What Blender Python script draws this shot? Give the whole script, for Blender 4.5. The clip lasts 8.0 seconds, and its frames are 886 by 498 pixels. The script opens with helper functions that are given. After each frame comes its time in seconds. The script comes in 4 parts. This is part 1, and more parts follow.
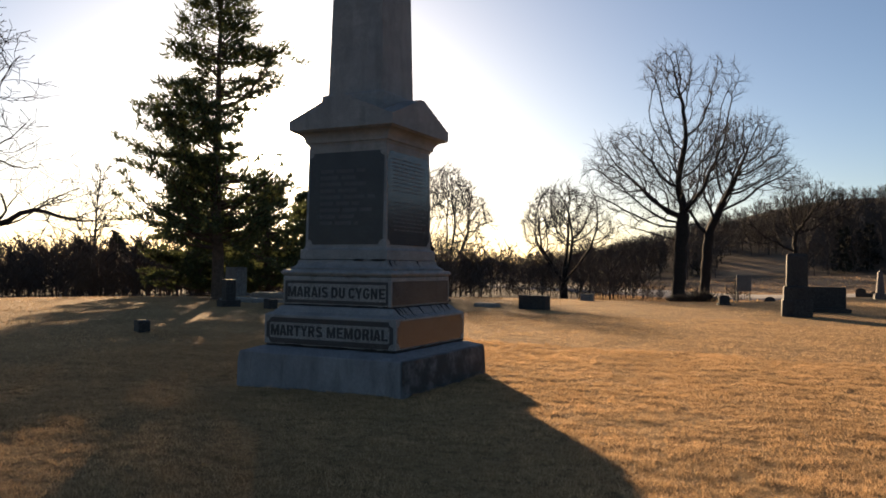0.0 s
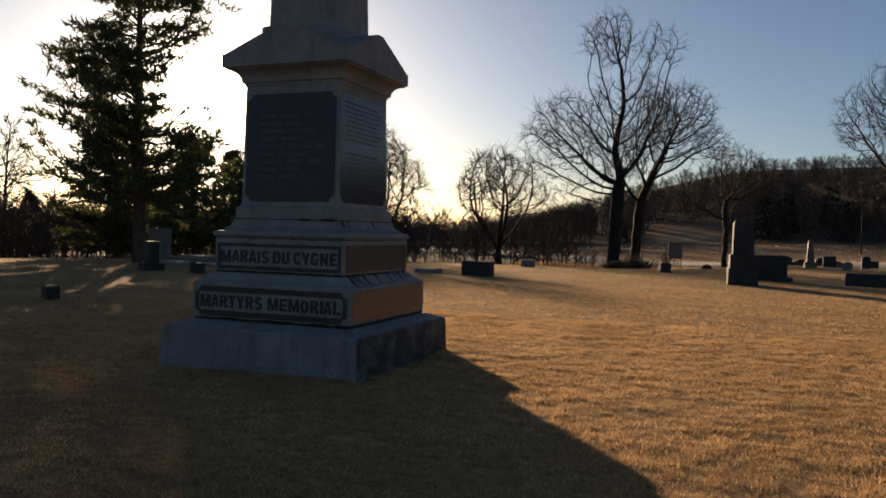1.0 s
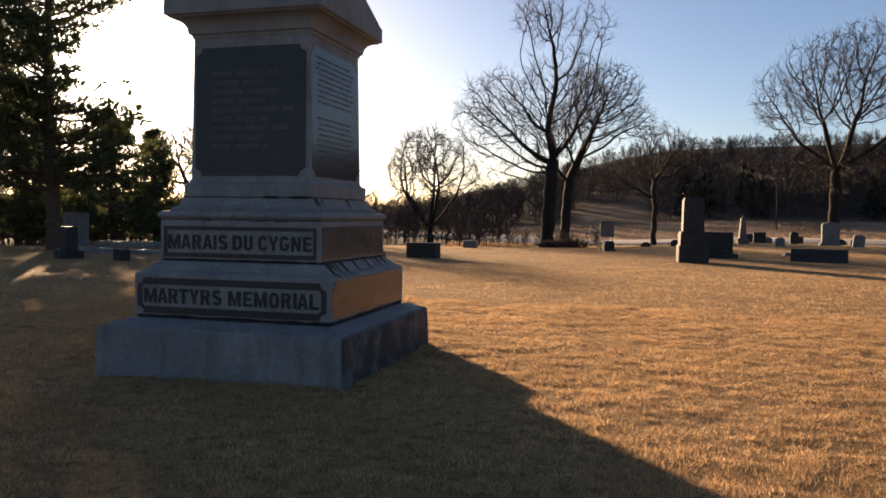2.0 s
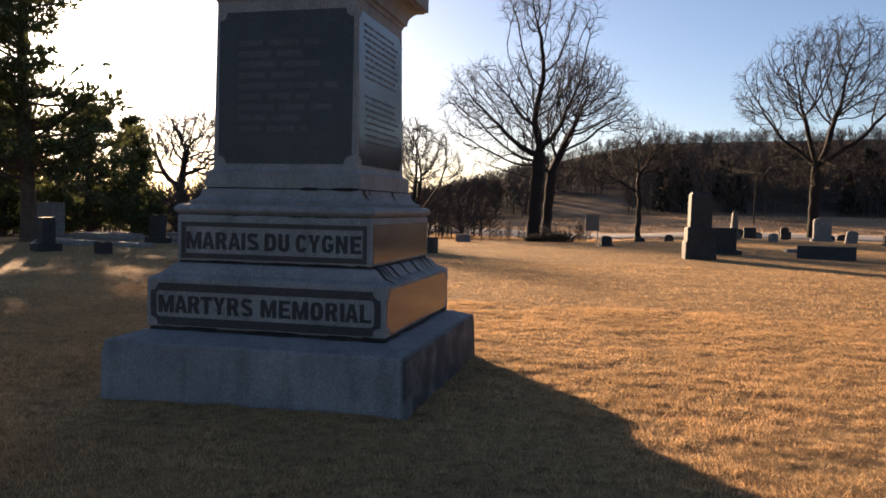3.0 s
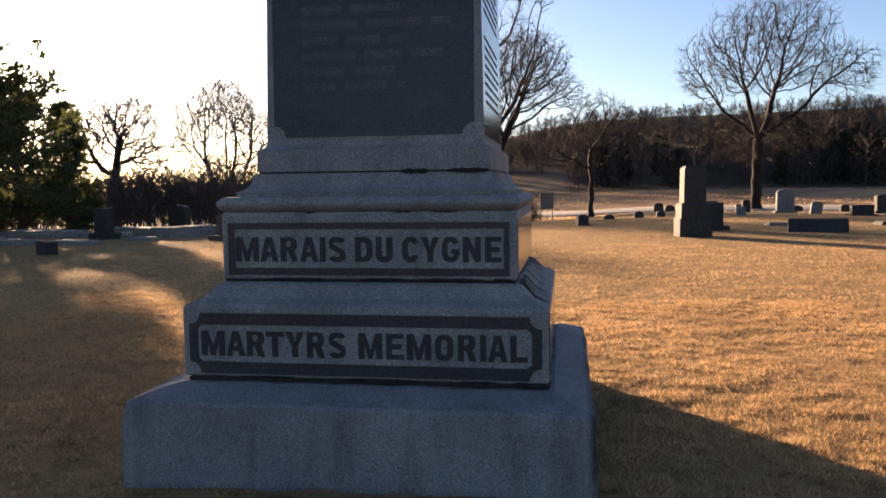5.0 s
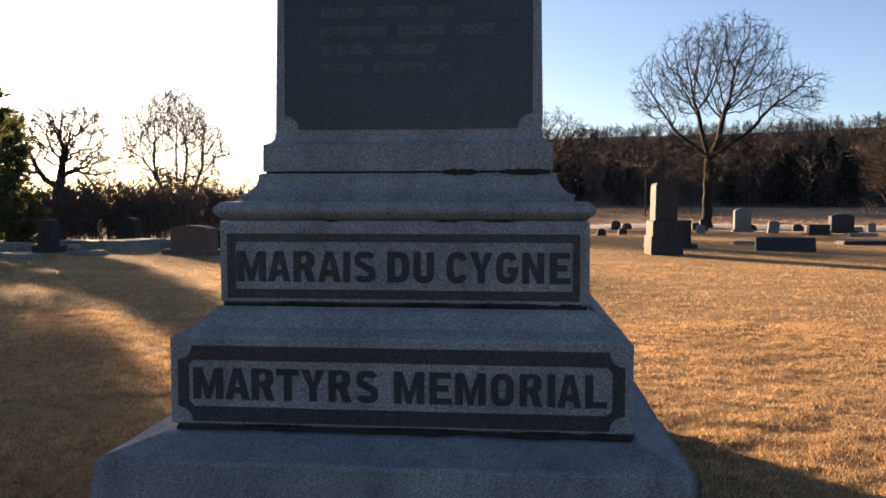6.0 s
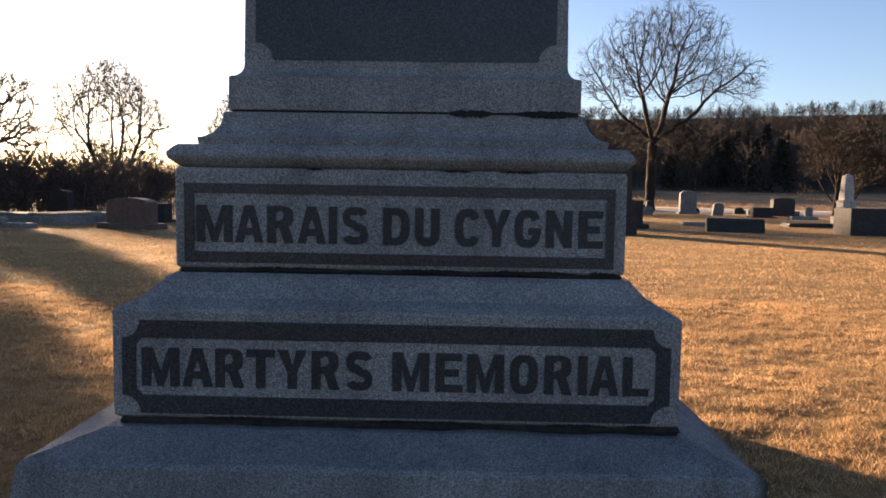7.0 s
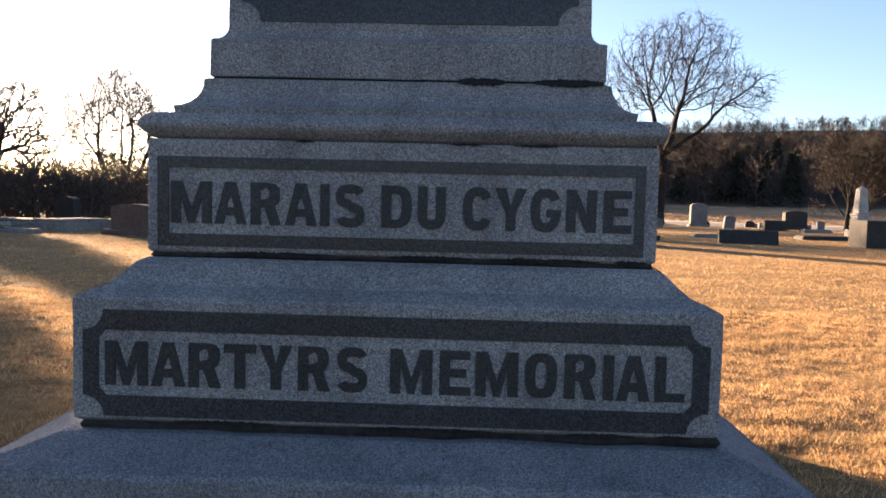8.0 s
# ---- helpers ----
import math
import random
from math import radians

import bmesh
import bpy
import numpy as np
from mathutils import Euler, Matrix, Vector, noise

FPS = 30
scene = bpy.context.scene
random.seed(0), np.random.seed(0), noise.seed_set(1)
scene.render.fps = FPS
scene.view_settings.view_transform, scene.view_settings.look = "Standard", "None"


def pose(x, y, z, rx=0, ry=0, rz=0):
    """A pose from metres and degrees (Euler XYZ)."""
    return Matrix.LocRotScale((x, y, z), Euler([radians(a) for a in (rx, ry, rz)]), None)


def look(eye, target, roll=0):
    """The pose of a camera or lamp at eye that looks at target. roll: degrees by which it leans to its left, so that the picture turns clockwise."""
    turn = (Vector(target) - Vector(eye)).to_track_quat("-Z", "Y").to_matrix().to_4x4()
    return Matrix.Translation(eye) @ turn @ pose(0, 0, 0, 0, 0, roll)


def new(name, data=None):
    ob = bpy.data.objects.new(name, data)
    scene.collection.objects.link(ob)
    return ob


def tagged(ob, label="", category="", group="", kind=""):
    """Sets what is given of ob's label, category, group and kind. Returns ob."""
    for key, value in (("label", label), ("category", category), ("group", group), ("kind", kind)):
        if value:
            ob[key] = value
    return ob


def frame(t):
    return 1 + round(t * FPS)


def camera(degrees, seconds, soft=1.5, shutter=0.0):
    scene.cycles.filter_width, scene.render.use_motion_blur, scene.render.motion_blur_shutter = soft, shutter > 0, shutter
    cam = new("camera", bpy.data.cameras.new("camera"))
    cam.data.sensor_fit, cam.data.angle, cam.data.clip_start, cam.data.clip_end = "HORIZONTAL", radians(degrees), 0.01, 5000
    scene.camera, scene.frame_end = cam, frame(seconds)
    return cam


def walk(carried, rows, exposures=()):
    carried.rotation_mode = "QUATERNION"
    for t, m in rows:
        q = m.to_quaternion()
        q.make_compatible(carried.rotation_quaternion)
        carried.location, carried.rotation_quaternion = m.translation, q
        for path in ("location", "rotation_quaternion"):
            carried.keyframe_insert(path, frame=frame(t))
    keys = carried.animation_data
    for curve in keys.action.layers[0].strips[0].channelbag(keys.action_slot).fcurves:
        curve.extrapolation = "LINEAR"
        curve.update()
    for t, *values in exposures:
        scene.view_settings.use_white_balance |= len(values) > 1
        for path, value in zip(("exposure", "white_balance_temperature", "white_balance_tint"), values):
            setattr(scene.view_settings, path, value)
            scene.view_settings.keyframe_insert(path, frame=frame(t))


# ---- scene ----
cam = camera(59.6, 8.0, soft=1.7)
ROWS = [
    (0.0, 5.432, -8.854, 1.498, 91.28, -0.67, 26.09),
    (0.5, 5.013, -8.344, 1.493, 89.95, -0.73, 24.22),
    (1.0, 4.584, -7.858, 1.469, 88.75, -1.36, 20.97),
    (1.5, 4.093, -7.406, 1.419, 87.88, -0.95, 17.63),
    (3.0, 2.635, -6.183, 1.447, 86.90, -1.10, 13.63),
    (3.5, 2.153, -5.837, 1.435, 86.09, -1.57, 12.91),
    (4.0, 1.737, -5.509, 1.463, 85.21, -0.92, 11.02),
    (4.5, 1.374, -5.126, 1.469, 85.11, 0.18, 10.11),
    (6.0, 0.494, -4.070, 1.419, 86.76, -0.01, 5.46),
    (6.5, 0.304, -3.766, 1.365, 85.51, -0.80, 3.21),
    (7.0, 0.216, -3.529, 1.300, 85.33, -0.92, 1.34),
    (7.5, 0.207, -3.322, 1.235, 86.03, -1.42, 1.46),
    (8.0, 0.216, -3.211, 1.184, 86.25, -1.34, 1.96),
]
EXPOSURES = [(t, e, 6550, 15 if t < 1.2 else (18 if t < 2 else 22)) for t, e in ((0.0, 1.7), (0.5, 1.15), (1.0, 1.15), (1.6, 1.6), (3.0, 2.1), (3.5, 2.15), (4.5, 2.42), (6.0, 2.45), (7.0, 2.5), (7.5, 2.8), (8.0, 3.0))]
walk(cam, [(t, pose(x, y, z, rx, ry, rz)) for t, x, y, z, rx, ry, rz in ROWS], EXPOSURES)

# ---- light: low winter sun, clear sky ----
SUN_AZ, SUN_EL = radians(-38.2), radians(9.3)
TO_SUN = Vector((math.sin(SUN_AZ) * math.cos(SUN_EL), math.cos(SUN_AZ) * math.cos(SUN_EL), math.sin(SUN_EL)))
world = bpy.data.worlds.new("sky")
scene.world = world
world.use_nodes = True
wn, wl = world.node_tree.nodes, world.node_tree.links
wn.clear()
sky = wn.new("ShaderNodeTexSky")
sky.sky_type, sky.sun_disc, sky.sun_elevation, sky.sun_rotation = "NISHITA", False, SUN_EL, SUN_AZ % (2 * math.pi)
sky.air_density, sky.dust_density, sky.ozone_density = 0.8, 0.6, 2.0
wb = wn.new("ShaderNodeBackground")
wb.inputs["Strength"].default_value = 0.04
# the aureole of haze round the sun
wc = wn.new("ShaderNodeTexCoord")
wd = wn.new("ShaderNodeVectorMath")
wd.operation = "DOT_PRODUCT"
wd.inputs[1].default_value = TO_SUN
wl.new(wc.outputs["Generated"], wd.inputs[0])
glow = None
for power, gain in ((26.0, 1.4), (260.0, 40.0), (2600.0, 900.0)):
    a = wn.new("ShaderNodeMath")
    a.operation = "MAXIMUM"
    a.inputs[1].default_value = 0.0
    wl.new(wd.outputs["Value"], a.inputs[0])
    b = wn.new("ShaderNodeMath")
    b.operation = "POWER"
    b.inputs[1].default_value = power
    wl.new(a.outputs[0], b.inputs[0])
    c = wn.new("ShaderNodeMath")
    c.operation = "MULTIPLY"
    c.inputs[1].default_value = gain
    wl.new(b.outputs[0], c.inputs[0])
    if glow is None:
        glow = c
    else:
        d = wn.new("ShaderNodeMath")
        wl.new(glow.outputs[0], d.inputs[0])
        wl.new(c.outputs[0], d.inputs[1])
        glow = d
wm = wn.new("ShaderNodeVectorMath")
wm.operation = "SCALE"
wm.inputs[0].default_value = (1.0, 0.86, 0.62)
wl.new(glow.outputs[0], wm.inputs["Scale"])
wa = wn.new("ShaderNodeVectorMath")
wl.new(sky.outputs[0], wa.inputs[0])
wl.new(wm.outputs[0], wa.inputs[1])
wo = wn.new("ShaderNodeOutputWorld")
wl.new(wa.outputs[0], wb.inputs["Color"])
wl.new(wb.outputs[0], wo.inputs["Surface"])

sun = new("sun", bpy.data.lights.new("sun", "SUN"))
sun.data.energy, sun.data.angle, sun.data.color = 4.1, radians(0.6), (1.0, 0.72, 0.42)
sun.matrix_world = look((0, 0, 0), -TO_SUN)
sun.location = (0, 0, 60)


# ---- materials ----
def material(name, rough=0.8, metal=0.0, spec=0.5):
    m = bpy.data.materials.new(name)
    m.use_nodes = True
    b = m.node_tree.nodes["Principled BSDF"]
    b.inputs["Roughness"].default_value, b.inputs["Metallic"].default_value = rough, metal
    b.inputs["Specular IOR Level"].default_value = spec
    return m, m.node_tree.nodes, m.node_tree.links, b


def noise_tex(n, l, scale, detail=4.0, rough=0.6, vector=None):
    t = n.new("ShaderNodeTexNoise")
    t.inputs["Scale"].default_value, t.inputs["Detail"].default_value, t.inputs["Roughness"].default_value = scale, detail, rough
    if vector is not None:
        l.new(vector, t.inputs["Vector"])
    return t.outputs["Fac"]


def ramp(n, l, fac, stops):
    r = n.new("ShaderNodeValToRGB")
    e = r.color_ramp.elements
    while len(e) < len(stops):
        e.new(0.5)
    for k, (at, colour) in zip(e, stops):
        k.position, k.color = at, (*colour, 1.0)
    l.new(fac, r.inputs["Fac"])
    return r.outputs["Color"]


def mix(n, l, fac, a, b, how="MIX"):
    x = n.new("ShaderNodeMix")
    x.data_type, x.blend_type = "RGBA", how
    for socket, v in ((x.inputs["Factor"], fac), (x.inputs["A"], a), (x.inputs["B"], b)):
        if isinstance(v, (int, float)):
            socket.default_value = v
        elif isinstance(v, tuple):
            socket.default_value = (*v, 1.0)
        else:
            l.new(v, socket)
    return x.outputs["Result"]


def relief(n, l, b, height, strength, distance):
    u = n.new("ShaderNodeBump")
    u.inputs["Strength"].default_value, u.inputs["Distance"].default_value = strength, distance
    l.new(height, u.inputs["Height"])
    l.new(u.outputs["Normal"], b.inputs["Normal"])


def places(n):
    return n.new("ShaderNodeTexCoord").outputs["Object"]


def granite(name, light, dark, rough, stain=0.5, bump=0.25, grain=170.0, spec=0.5, stain_shade=False):
    """Speckled granite: crystal grain, cloudy tone and weather stains."""
    m, n, l, b = material(name, rough, spec=spec)
    o = places(n)
    v = n.new("ShaderNodeTexVoronoi")
    v.inputs["Scale"].default_value = grain
    l.new(o, v.inputs["Vector"])
    speck = ramp(n, l, v.outputs["Color"], [(0.12, dark), (0.45, tuple((p + q) / 2 for p, q in zip(light, dark))), (0.8, light)])
    fine = ramp(n, l, noise_tex(n, l, grain * 0.55, 3, 0.7, o), [(0.38, (0.55, 0.55, 0.56)), (0.62, (1.18, 1.17, 1.15))])
    c = mix(n, l, 1.0, speck, fine, "MULTIPLY")
    cloud = ramp(n, l, noise_tex(n, l, 2.3, 6, 0.65, o), [(0.3, (0.62, 0.62, 0.64)), (0.7, (1.12, 1.1, 1.06))])
    c = mix(n, l, 0.8, c, cloud, "MULTIPLY")
    mp = n.new("ShaderNodeMapping")
    mp.inputs["Scale"].default_value = (9.0, 9.0, 1.1)
    l.new(o, mp.inputs["Vector"])
    run = ramp(n, l, noise_tex(n, l, 1.0, 5, 0.6, mp.outputs[0]), [(0.5, (1, 1, 1)), (0.75, (0.42, 0.4, 0.37))])
    c = mix(n, l, stain, c, run, "MULTIPLY")
    if stain_shade:
        # black lichen and the eastern face's own shade, painted together, broken by bare patches
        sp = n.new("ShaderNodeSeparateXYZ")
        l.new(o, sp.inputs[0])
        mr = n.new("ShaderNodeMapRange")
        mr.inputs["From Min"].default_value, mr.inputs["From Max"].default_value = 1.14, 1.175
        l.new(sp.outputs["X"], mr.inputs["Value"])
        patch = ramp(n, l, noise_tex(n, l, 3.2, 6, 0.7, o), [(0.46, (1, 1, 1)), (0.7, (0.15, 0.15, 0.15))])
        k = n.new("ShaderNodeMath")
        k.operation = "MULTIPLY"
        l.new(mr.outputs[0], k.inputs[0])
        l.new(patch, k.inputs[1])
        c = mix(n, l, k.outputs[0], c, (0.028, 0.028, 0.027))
    l.new(c, b.inputs["Base Color"])
    relief(n, l, b, noise_tex(n, l, grain * 0.9, 4, 0.7, o), bump, 0.004)
    return m


GRANITE = granite("hammered grey granite", (0.385, 0.381, 0.374), (0.115, 0.115, 0.116), 0.75, 0.5, 0.3, 300.0)
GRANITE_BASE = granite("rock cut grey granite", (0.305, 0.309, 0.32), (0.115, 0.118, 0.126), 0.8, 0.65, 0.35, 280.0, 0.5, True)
POLISHED = granite("polished dark granite", (0.075, 0.078, 0.085), (0.012, 0.013, 0.016), 0.3, 0.15, 0.02, 280.0, 0.3)
POLISHED_SIDE = granite("polished grey granite", (0.11, 0.112, 0.118), (0.02, 0.021, 0.024), 0.14, 0.15, 0.02, 280.0)
LETTER = granite("polished letter granite", (0.058, 0.058, 0.061), (0.009, 0.01, 0.012), 0.45, 0.2, 0.05, 280.0, 0.3)
INCISED_FAINT = granite("worn incised dark granite", (0.13, 0.13, 0.133), (0.068, 0.068, 0.07), 0.85, 0.3, 0.2)
INCISED = granite("incised worn granite", (0.15, 0.15, 0.155), (0.08, 0.08, 0.085), 0.9, 0.3, 0.2)
STONE_GREY = granite("weathered grey gravestone", (0.24, 0.24, 0.24), (0.08, 0.08, 0.083), 0.8, 0.7, 0.4, 60.0)
STONE_DARK = granite("dark gravestone granite", (0.06, 0.058, 0.057), (0.02, 0.02, 0.021), 0.7, 0.4, 0.2, 60.0, 0.2)
STONE_RED = granite("reddish gravestone granite", (0.17, 0.105, 0.085), (0.07, 0.042, 0.034), 0.6, 0.5, 0.3, 60.0)
STONE_WHITE = granite("white marble gravestone", (0.5, 0.47, 0.42), (0.33, 0.31, 0.28), 0.7, 0.6, 0.2, 40.0)
CONCRETE = granite("pale concrete slab", (0.3, 0.29, 0.27), (0.15, 0.145, 0.138), 0.9, 0.7, 0.4, 50.0)


def plain(name, colours, scale, rough=0.9, bump=0.3, depth=0.01, spec=0.3):
    m, n, l, b = material(name, rough, spec=spec)
    o = places(n)
    k = len(colours) - 1
    c = ramp(n, l, noise_tex(n, l, scale, 6, 0.65, o), [(0.3 + 0.4 * i / k, q) for i, q in enumerate(colours)])
    w = ramp(n, l, noise_tex(n, l, scale * 0.13, 3, 0.6, o), [(0.3, (0.7, 0.7, 0.7)), (0.7, (1.15, 1.12, 1.08))])
    l.new(mix(n, l, 0.8, c, w, "MULTIPLY"), b.inputs["Base Color"])
    relief(n, l, b, noise_tex(n, l, scale * 2.5, 5, 0.7, o), bump, depth)
    return m


MORTAR_AND_SHADE = plain("dark weathered mortar and shade line", [(0.012, 0.012, 0.013), (0.05, 0.047, 0.042)], 30, 0.95, 0.6)
LICHEN = plain("black lichen stain", [(0.008, 0.008, 0.009), (0.03, 0.029, 0.027)], 60, 0.95, 0.5)
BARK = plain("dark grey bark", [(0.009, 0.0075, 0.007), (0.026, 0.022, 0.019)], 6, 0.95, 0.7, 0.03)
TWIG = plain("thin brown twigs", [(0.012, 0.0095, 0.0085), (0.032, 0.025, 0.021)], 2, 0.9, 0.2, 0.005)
CEDAR_BARK = plain("reddish cedar bark", [(0.05, 0.035, 0.027), (0.12, 0.085, 0.065)], 8, 0.95, 0.7, 0.02)
WOODS = plain("bare winter woods", [(0.034, 0.027, 0.024), (0.1, 0.08, 0.066)], 0.4, 0.95, 0.2, 0.01)
ROAD = plain("worn pale asphalt", [(0.24, 0.225, 0.21), (0.36, 0.34, 0.32)], 3, 0.9, 0.3)
METAL = plain("weathered sign metal", [(0.05, 0.05, 0.05), (0.1, 0.1, 0.1)], 9, 0.5, 0.1)
PETAL = plain("white cloth petals", [(0.6, 0.58, 0.55), (0.82, 0.8, 0.78)], 20, 0.8, 0.2)


def leafy(name, low, high, through_light):
    """Leaves and blades: diffuse with some light passing through, varied blade by blade."""
    m, n, l, b = material(name, 0.62, spec=0.3)
    g = n.new("ShaderNodeNewGeometry")
    c = ramp(n, l, g.outputs["Random Per Island"], [(0.0, low), (1.0, high)])
    w = ramp(n, l, noise_tex(n, l, 0.9, 5, 0.6, places(n)), [(0.32, (0.62, 0.62, 0.6)), (0.68, (1.2, 1.17, 1.1))])
    c = mix(n, l, 0.9, c, w, "MULTIPLY")
    l.new(c, b.inputs["Base Color"])
    t = n.new("ShaderNodeBsdfTranslucent")
    l.new(c, t.inputs["Color"])
    x = n.new("ShaderNodeMixShader")
    x.inputs["Fac"].default_value = through_light
    l.new(b.outputs[0], x.inputs[1])
    l.new(t.outputs[0], x.inputs[2])
    l.new(x.outputs[0], n["Material Output"].inputs["Surface"])
    return m


GRASS = leafy("dormant straw grass", (0.31, 0.185, 0.09), (0.74, 0.5, 0.28), 0.5)
CEDAR = leafy("dark green cedar sprays", (0.04, 0.055, 0.024), (0.11, 0.125, 0.05), 0.45)


def turf():
    m, n, l, b = material("dormant lawn and rough ground", 0.95, spec=0.1)
    o = places(n)
    near = ramp(n, l, noise_tex(n, l, 9, 8, 0.75, o), [(0.3, (0.1, 0.066, 0.034)), (0.52, (0.32, 0.208, 0.1)), (0.72, (0.47, 0.33, 0.17))])
    broad = ramp(n, l, noise_tex(n, l, 0.35, 5, 0.6, o), [(0.3, (0.7, 0.68, 0.62)), (0.7, (1.12, 1.1, 1.05))])
    c = mix(n, l, 1.0, near, broad, "MULTIPLY")
    far = ramp(n, l, noise_tex(n, l, 0.05, 6, 0.65, o), [(0.35, (0.16, 0.102, 0.06)), (0.65, (0.38, 0.25, 0.145))])
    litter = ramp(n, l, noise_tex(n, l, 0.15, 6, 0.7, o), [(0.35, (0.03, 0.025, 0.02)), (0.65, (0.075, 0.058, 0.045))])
    a = n.new("ShaderNodeAttribute")
    a.attribute_name = "cover"
    s = n.new("ShaderNodeSeparateColor")
    l.new(a.outputs["Color"], s.inputs[0])
    c = mix(n, l, s.outputs[0], c, far)
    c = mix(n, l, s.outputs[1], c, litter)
    l.new(c, b.inputs["Base Color"])
    relief(n, l, b, noise_tex(n, l, 22, 8, 0.8, o), 0.9, 0.03)
    return m


# a darker copy of the cedar green, with the shade put into its colour
FAR_CEDAR_SHADE = plain("far cedar foliage with shade in its colour", [(0.012, 0.013, 0.009), (0.03, 0.032, 0.02)], 0.5, 0.95, 0.2, 0.01)
TURF = turf()


# ---- mesh helpers ----
def part(name, bm, mat, parent=None, label=""):
    me = bpy.data.meshes.new(name)
    bm.normal_update()
    bm.to_mesh(me)
    bm.free()
    me.materials.append(mat)
    ob = new(name, me)
    ob.parent = parent
    return tagged(ob, label) if label else ob


def thing(name, label, category, at=(0, 0, 0), turn=0.0, group="", kind=""):
    e = new(name)
    e.empty_display_size = 0.1
    e.matrix_world = pose(*at, 0, 0, turn)
    return tagged(e, label, category, group, kind)


def soup(name, verts, faces, mat, parent=None, label="", smooth=False):
    me = bpy.data.meshes.new(name)
    me.from_pydata(verts, [], faces)
    me.materials.append(mat)
    if smooth:
        me.shade_smooth()
    ob = new(name, me)
    ob.parent = parent
    return tagged(ob, label) if label else ob


def tri_mesh(name, pts, mat, parent=None, label=""):
    """One mesh of loose triangles from an array of shape (n, 3, 3)."""
    k = len(pts)
    me = bpy.data.meshes.new(name)
    me.vertices.add(3 * k)
    me.vertices.foreach_set("co", np.ascontiguousarray(pts, np.float32).ravel())
    me.loops.add(3 * k)
    me.loops.foreach_set("vertex_index", np.arange(3 * k, dtype=np.int32))
    me.polygons.add(k)
    me.polygons.foreach_set("loop_start", np.arange(0, 3 * k, 3, dtype=np.int32))
    me.update()
    me.materials.append(mat)
    ob = new(name, me)
    ob.parent = parent
    return tagged(ob, label) if label else ob


def box(sx, sy, sz, bevel=0.0, at=(0, 0, 0), segs=2):
    """A box standing on z = 0 of at, with bevelled edges."""
    bm = bmesh.new()
    bmesh.ops.create_cube(bm, size=1.0)
    bmesh.ops.scale(bm, vec=(sx, sy, sz), verts=bm.verts)
    bmesh.ops.translate(bm, vec=(at[0], at[1], at[2] + sz / 2), verts=bm.verts)
    if bevel:
        bmesh.ops.bevel(bm, geom=list(bm.edges), offset=bevel, segments=segs, affect="EDGES", profile=0.6)
    return bm


def square_lathe(profile, wear=0.0, cuts=14):
    """A square-plan moulding: (half width, z) from bottom to top, mitred at the corners, faces cut fine enough to wear."""
    bm = bmesh.new()
    rings = []
    for a, z in profile:
        ring = []
        for sx, sy, dx, dy in ((-1, -1, 1, 0), (1, -1, 0, 1), (1, 1, -1, 0), (-1, 1, 0, -1)):
            for i in range(cuts):
                f = 2.0 * i / cuts
                x, y = a * (sx + dx * f), a * (sy + dy * f)
                k = 1 + wear * noise.noise((x * 5, y * 5, z * 9)) / max(a, 0.1)
                ring.append(bm.verts.new((x * k, y * k, z + wear * 0.5 * noise.noise((x * 4 + 9, y * 4, z * 3)))))
        rings.append(ring)
    m = len(rings[0])
    for r0, r1 in zip(rings, rings[1:]):
        for i in range(m):
            bm.faces.new((r0[i], r0[(i + 1) % m], r1[(i + 1) % m], r1[i]))
    bm.faces.new(rings[-1])
    bm.faces.new(rings[0][::-1])
    return bm


def slab(outline, depth, bevel=0.0, holes=()):
    """A flat plate in the xz plane, its face at y = -depth, from an outline of (x, z), with openings."""
    bm = bmesh.new()
    edges = []
    for loop in (outline, *holes):
        vs = [bm.verts.new((x, 0, z)) for x, z in loop]
        edges += [bm.edges.new((p, q)) for p, q in zip(vs, vs[1:] + vs[:1])]
    bmesh.ops.triangle_fill(bm, use_beauty=True, edges=edges, normal=(0, -1, 0))
    ext = bmesh.ops.extrude_face_region(bm, geom=list(bm.faces))
    bmesh.ops.translate(bm, vec=(0, -depth, 0), verts=[v for v in ext["geom"] if isinstance(v, bmesh.types.BMVert)])
    bmesh.ops.recalc_face_normals(bm, faces=bm.faces)
    return bm


def rect(x0, x1, z0, z1, notch=0.0, steps=5):
    """A rectangle of (x, z) points whose corners may be scooped out."""
    if not notch:
        return [(x0, z0), (x1, z0), (x1, z1), (x0, z1)]
    pts = []
    for cx, cz, a0 in ((x0, z0, 90), (x1, z0, 180), (x1, z1, 270), (x0, z1, 0)):
        for i in range(steps + 1):
            a = radians(a0 - 90 * i / steps)
            pts.append((cx + notch * math.cos(a), cz + notch * math.sin(a)))
    return pts


def face_turn(bm, k):
    bmesh.ops.rotate(bm, cent=(0, 0, 0), matrix=Matrix.Rotation(k * math.pi / 2, 3, "Z"), verts=bm.verts)
    return bm


def ribbon(path, half):
    """The outline of a stroke of even width along a path of (x, z)."""
    one, two = [], []
    for i, (x, z) in enumerate(path):
        (x0, z0), (x1, z1) = path[max(i - 1, 0)], path[min(i + 1, len(path) - 1)]
        k = math.hypot(x1 - x0, z1 - z0)
        nx, nz = -(z1 - z0) / k * half, (x1 - x0) / k * half
        one.append((x + nx, z + nz))
        two.append((x - nx, z - nz))
    return one + two[::-1]


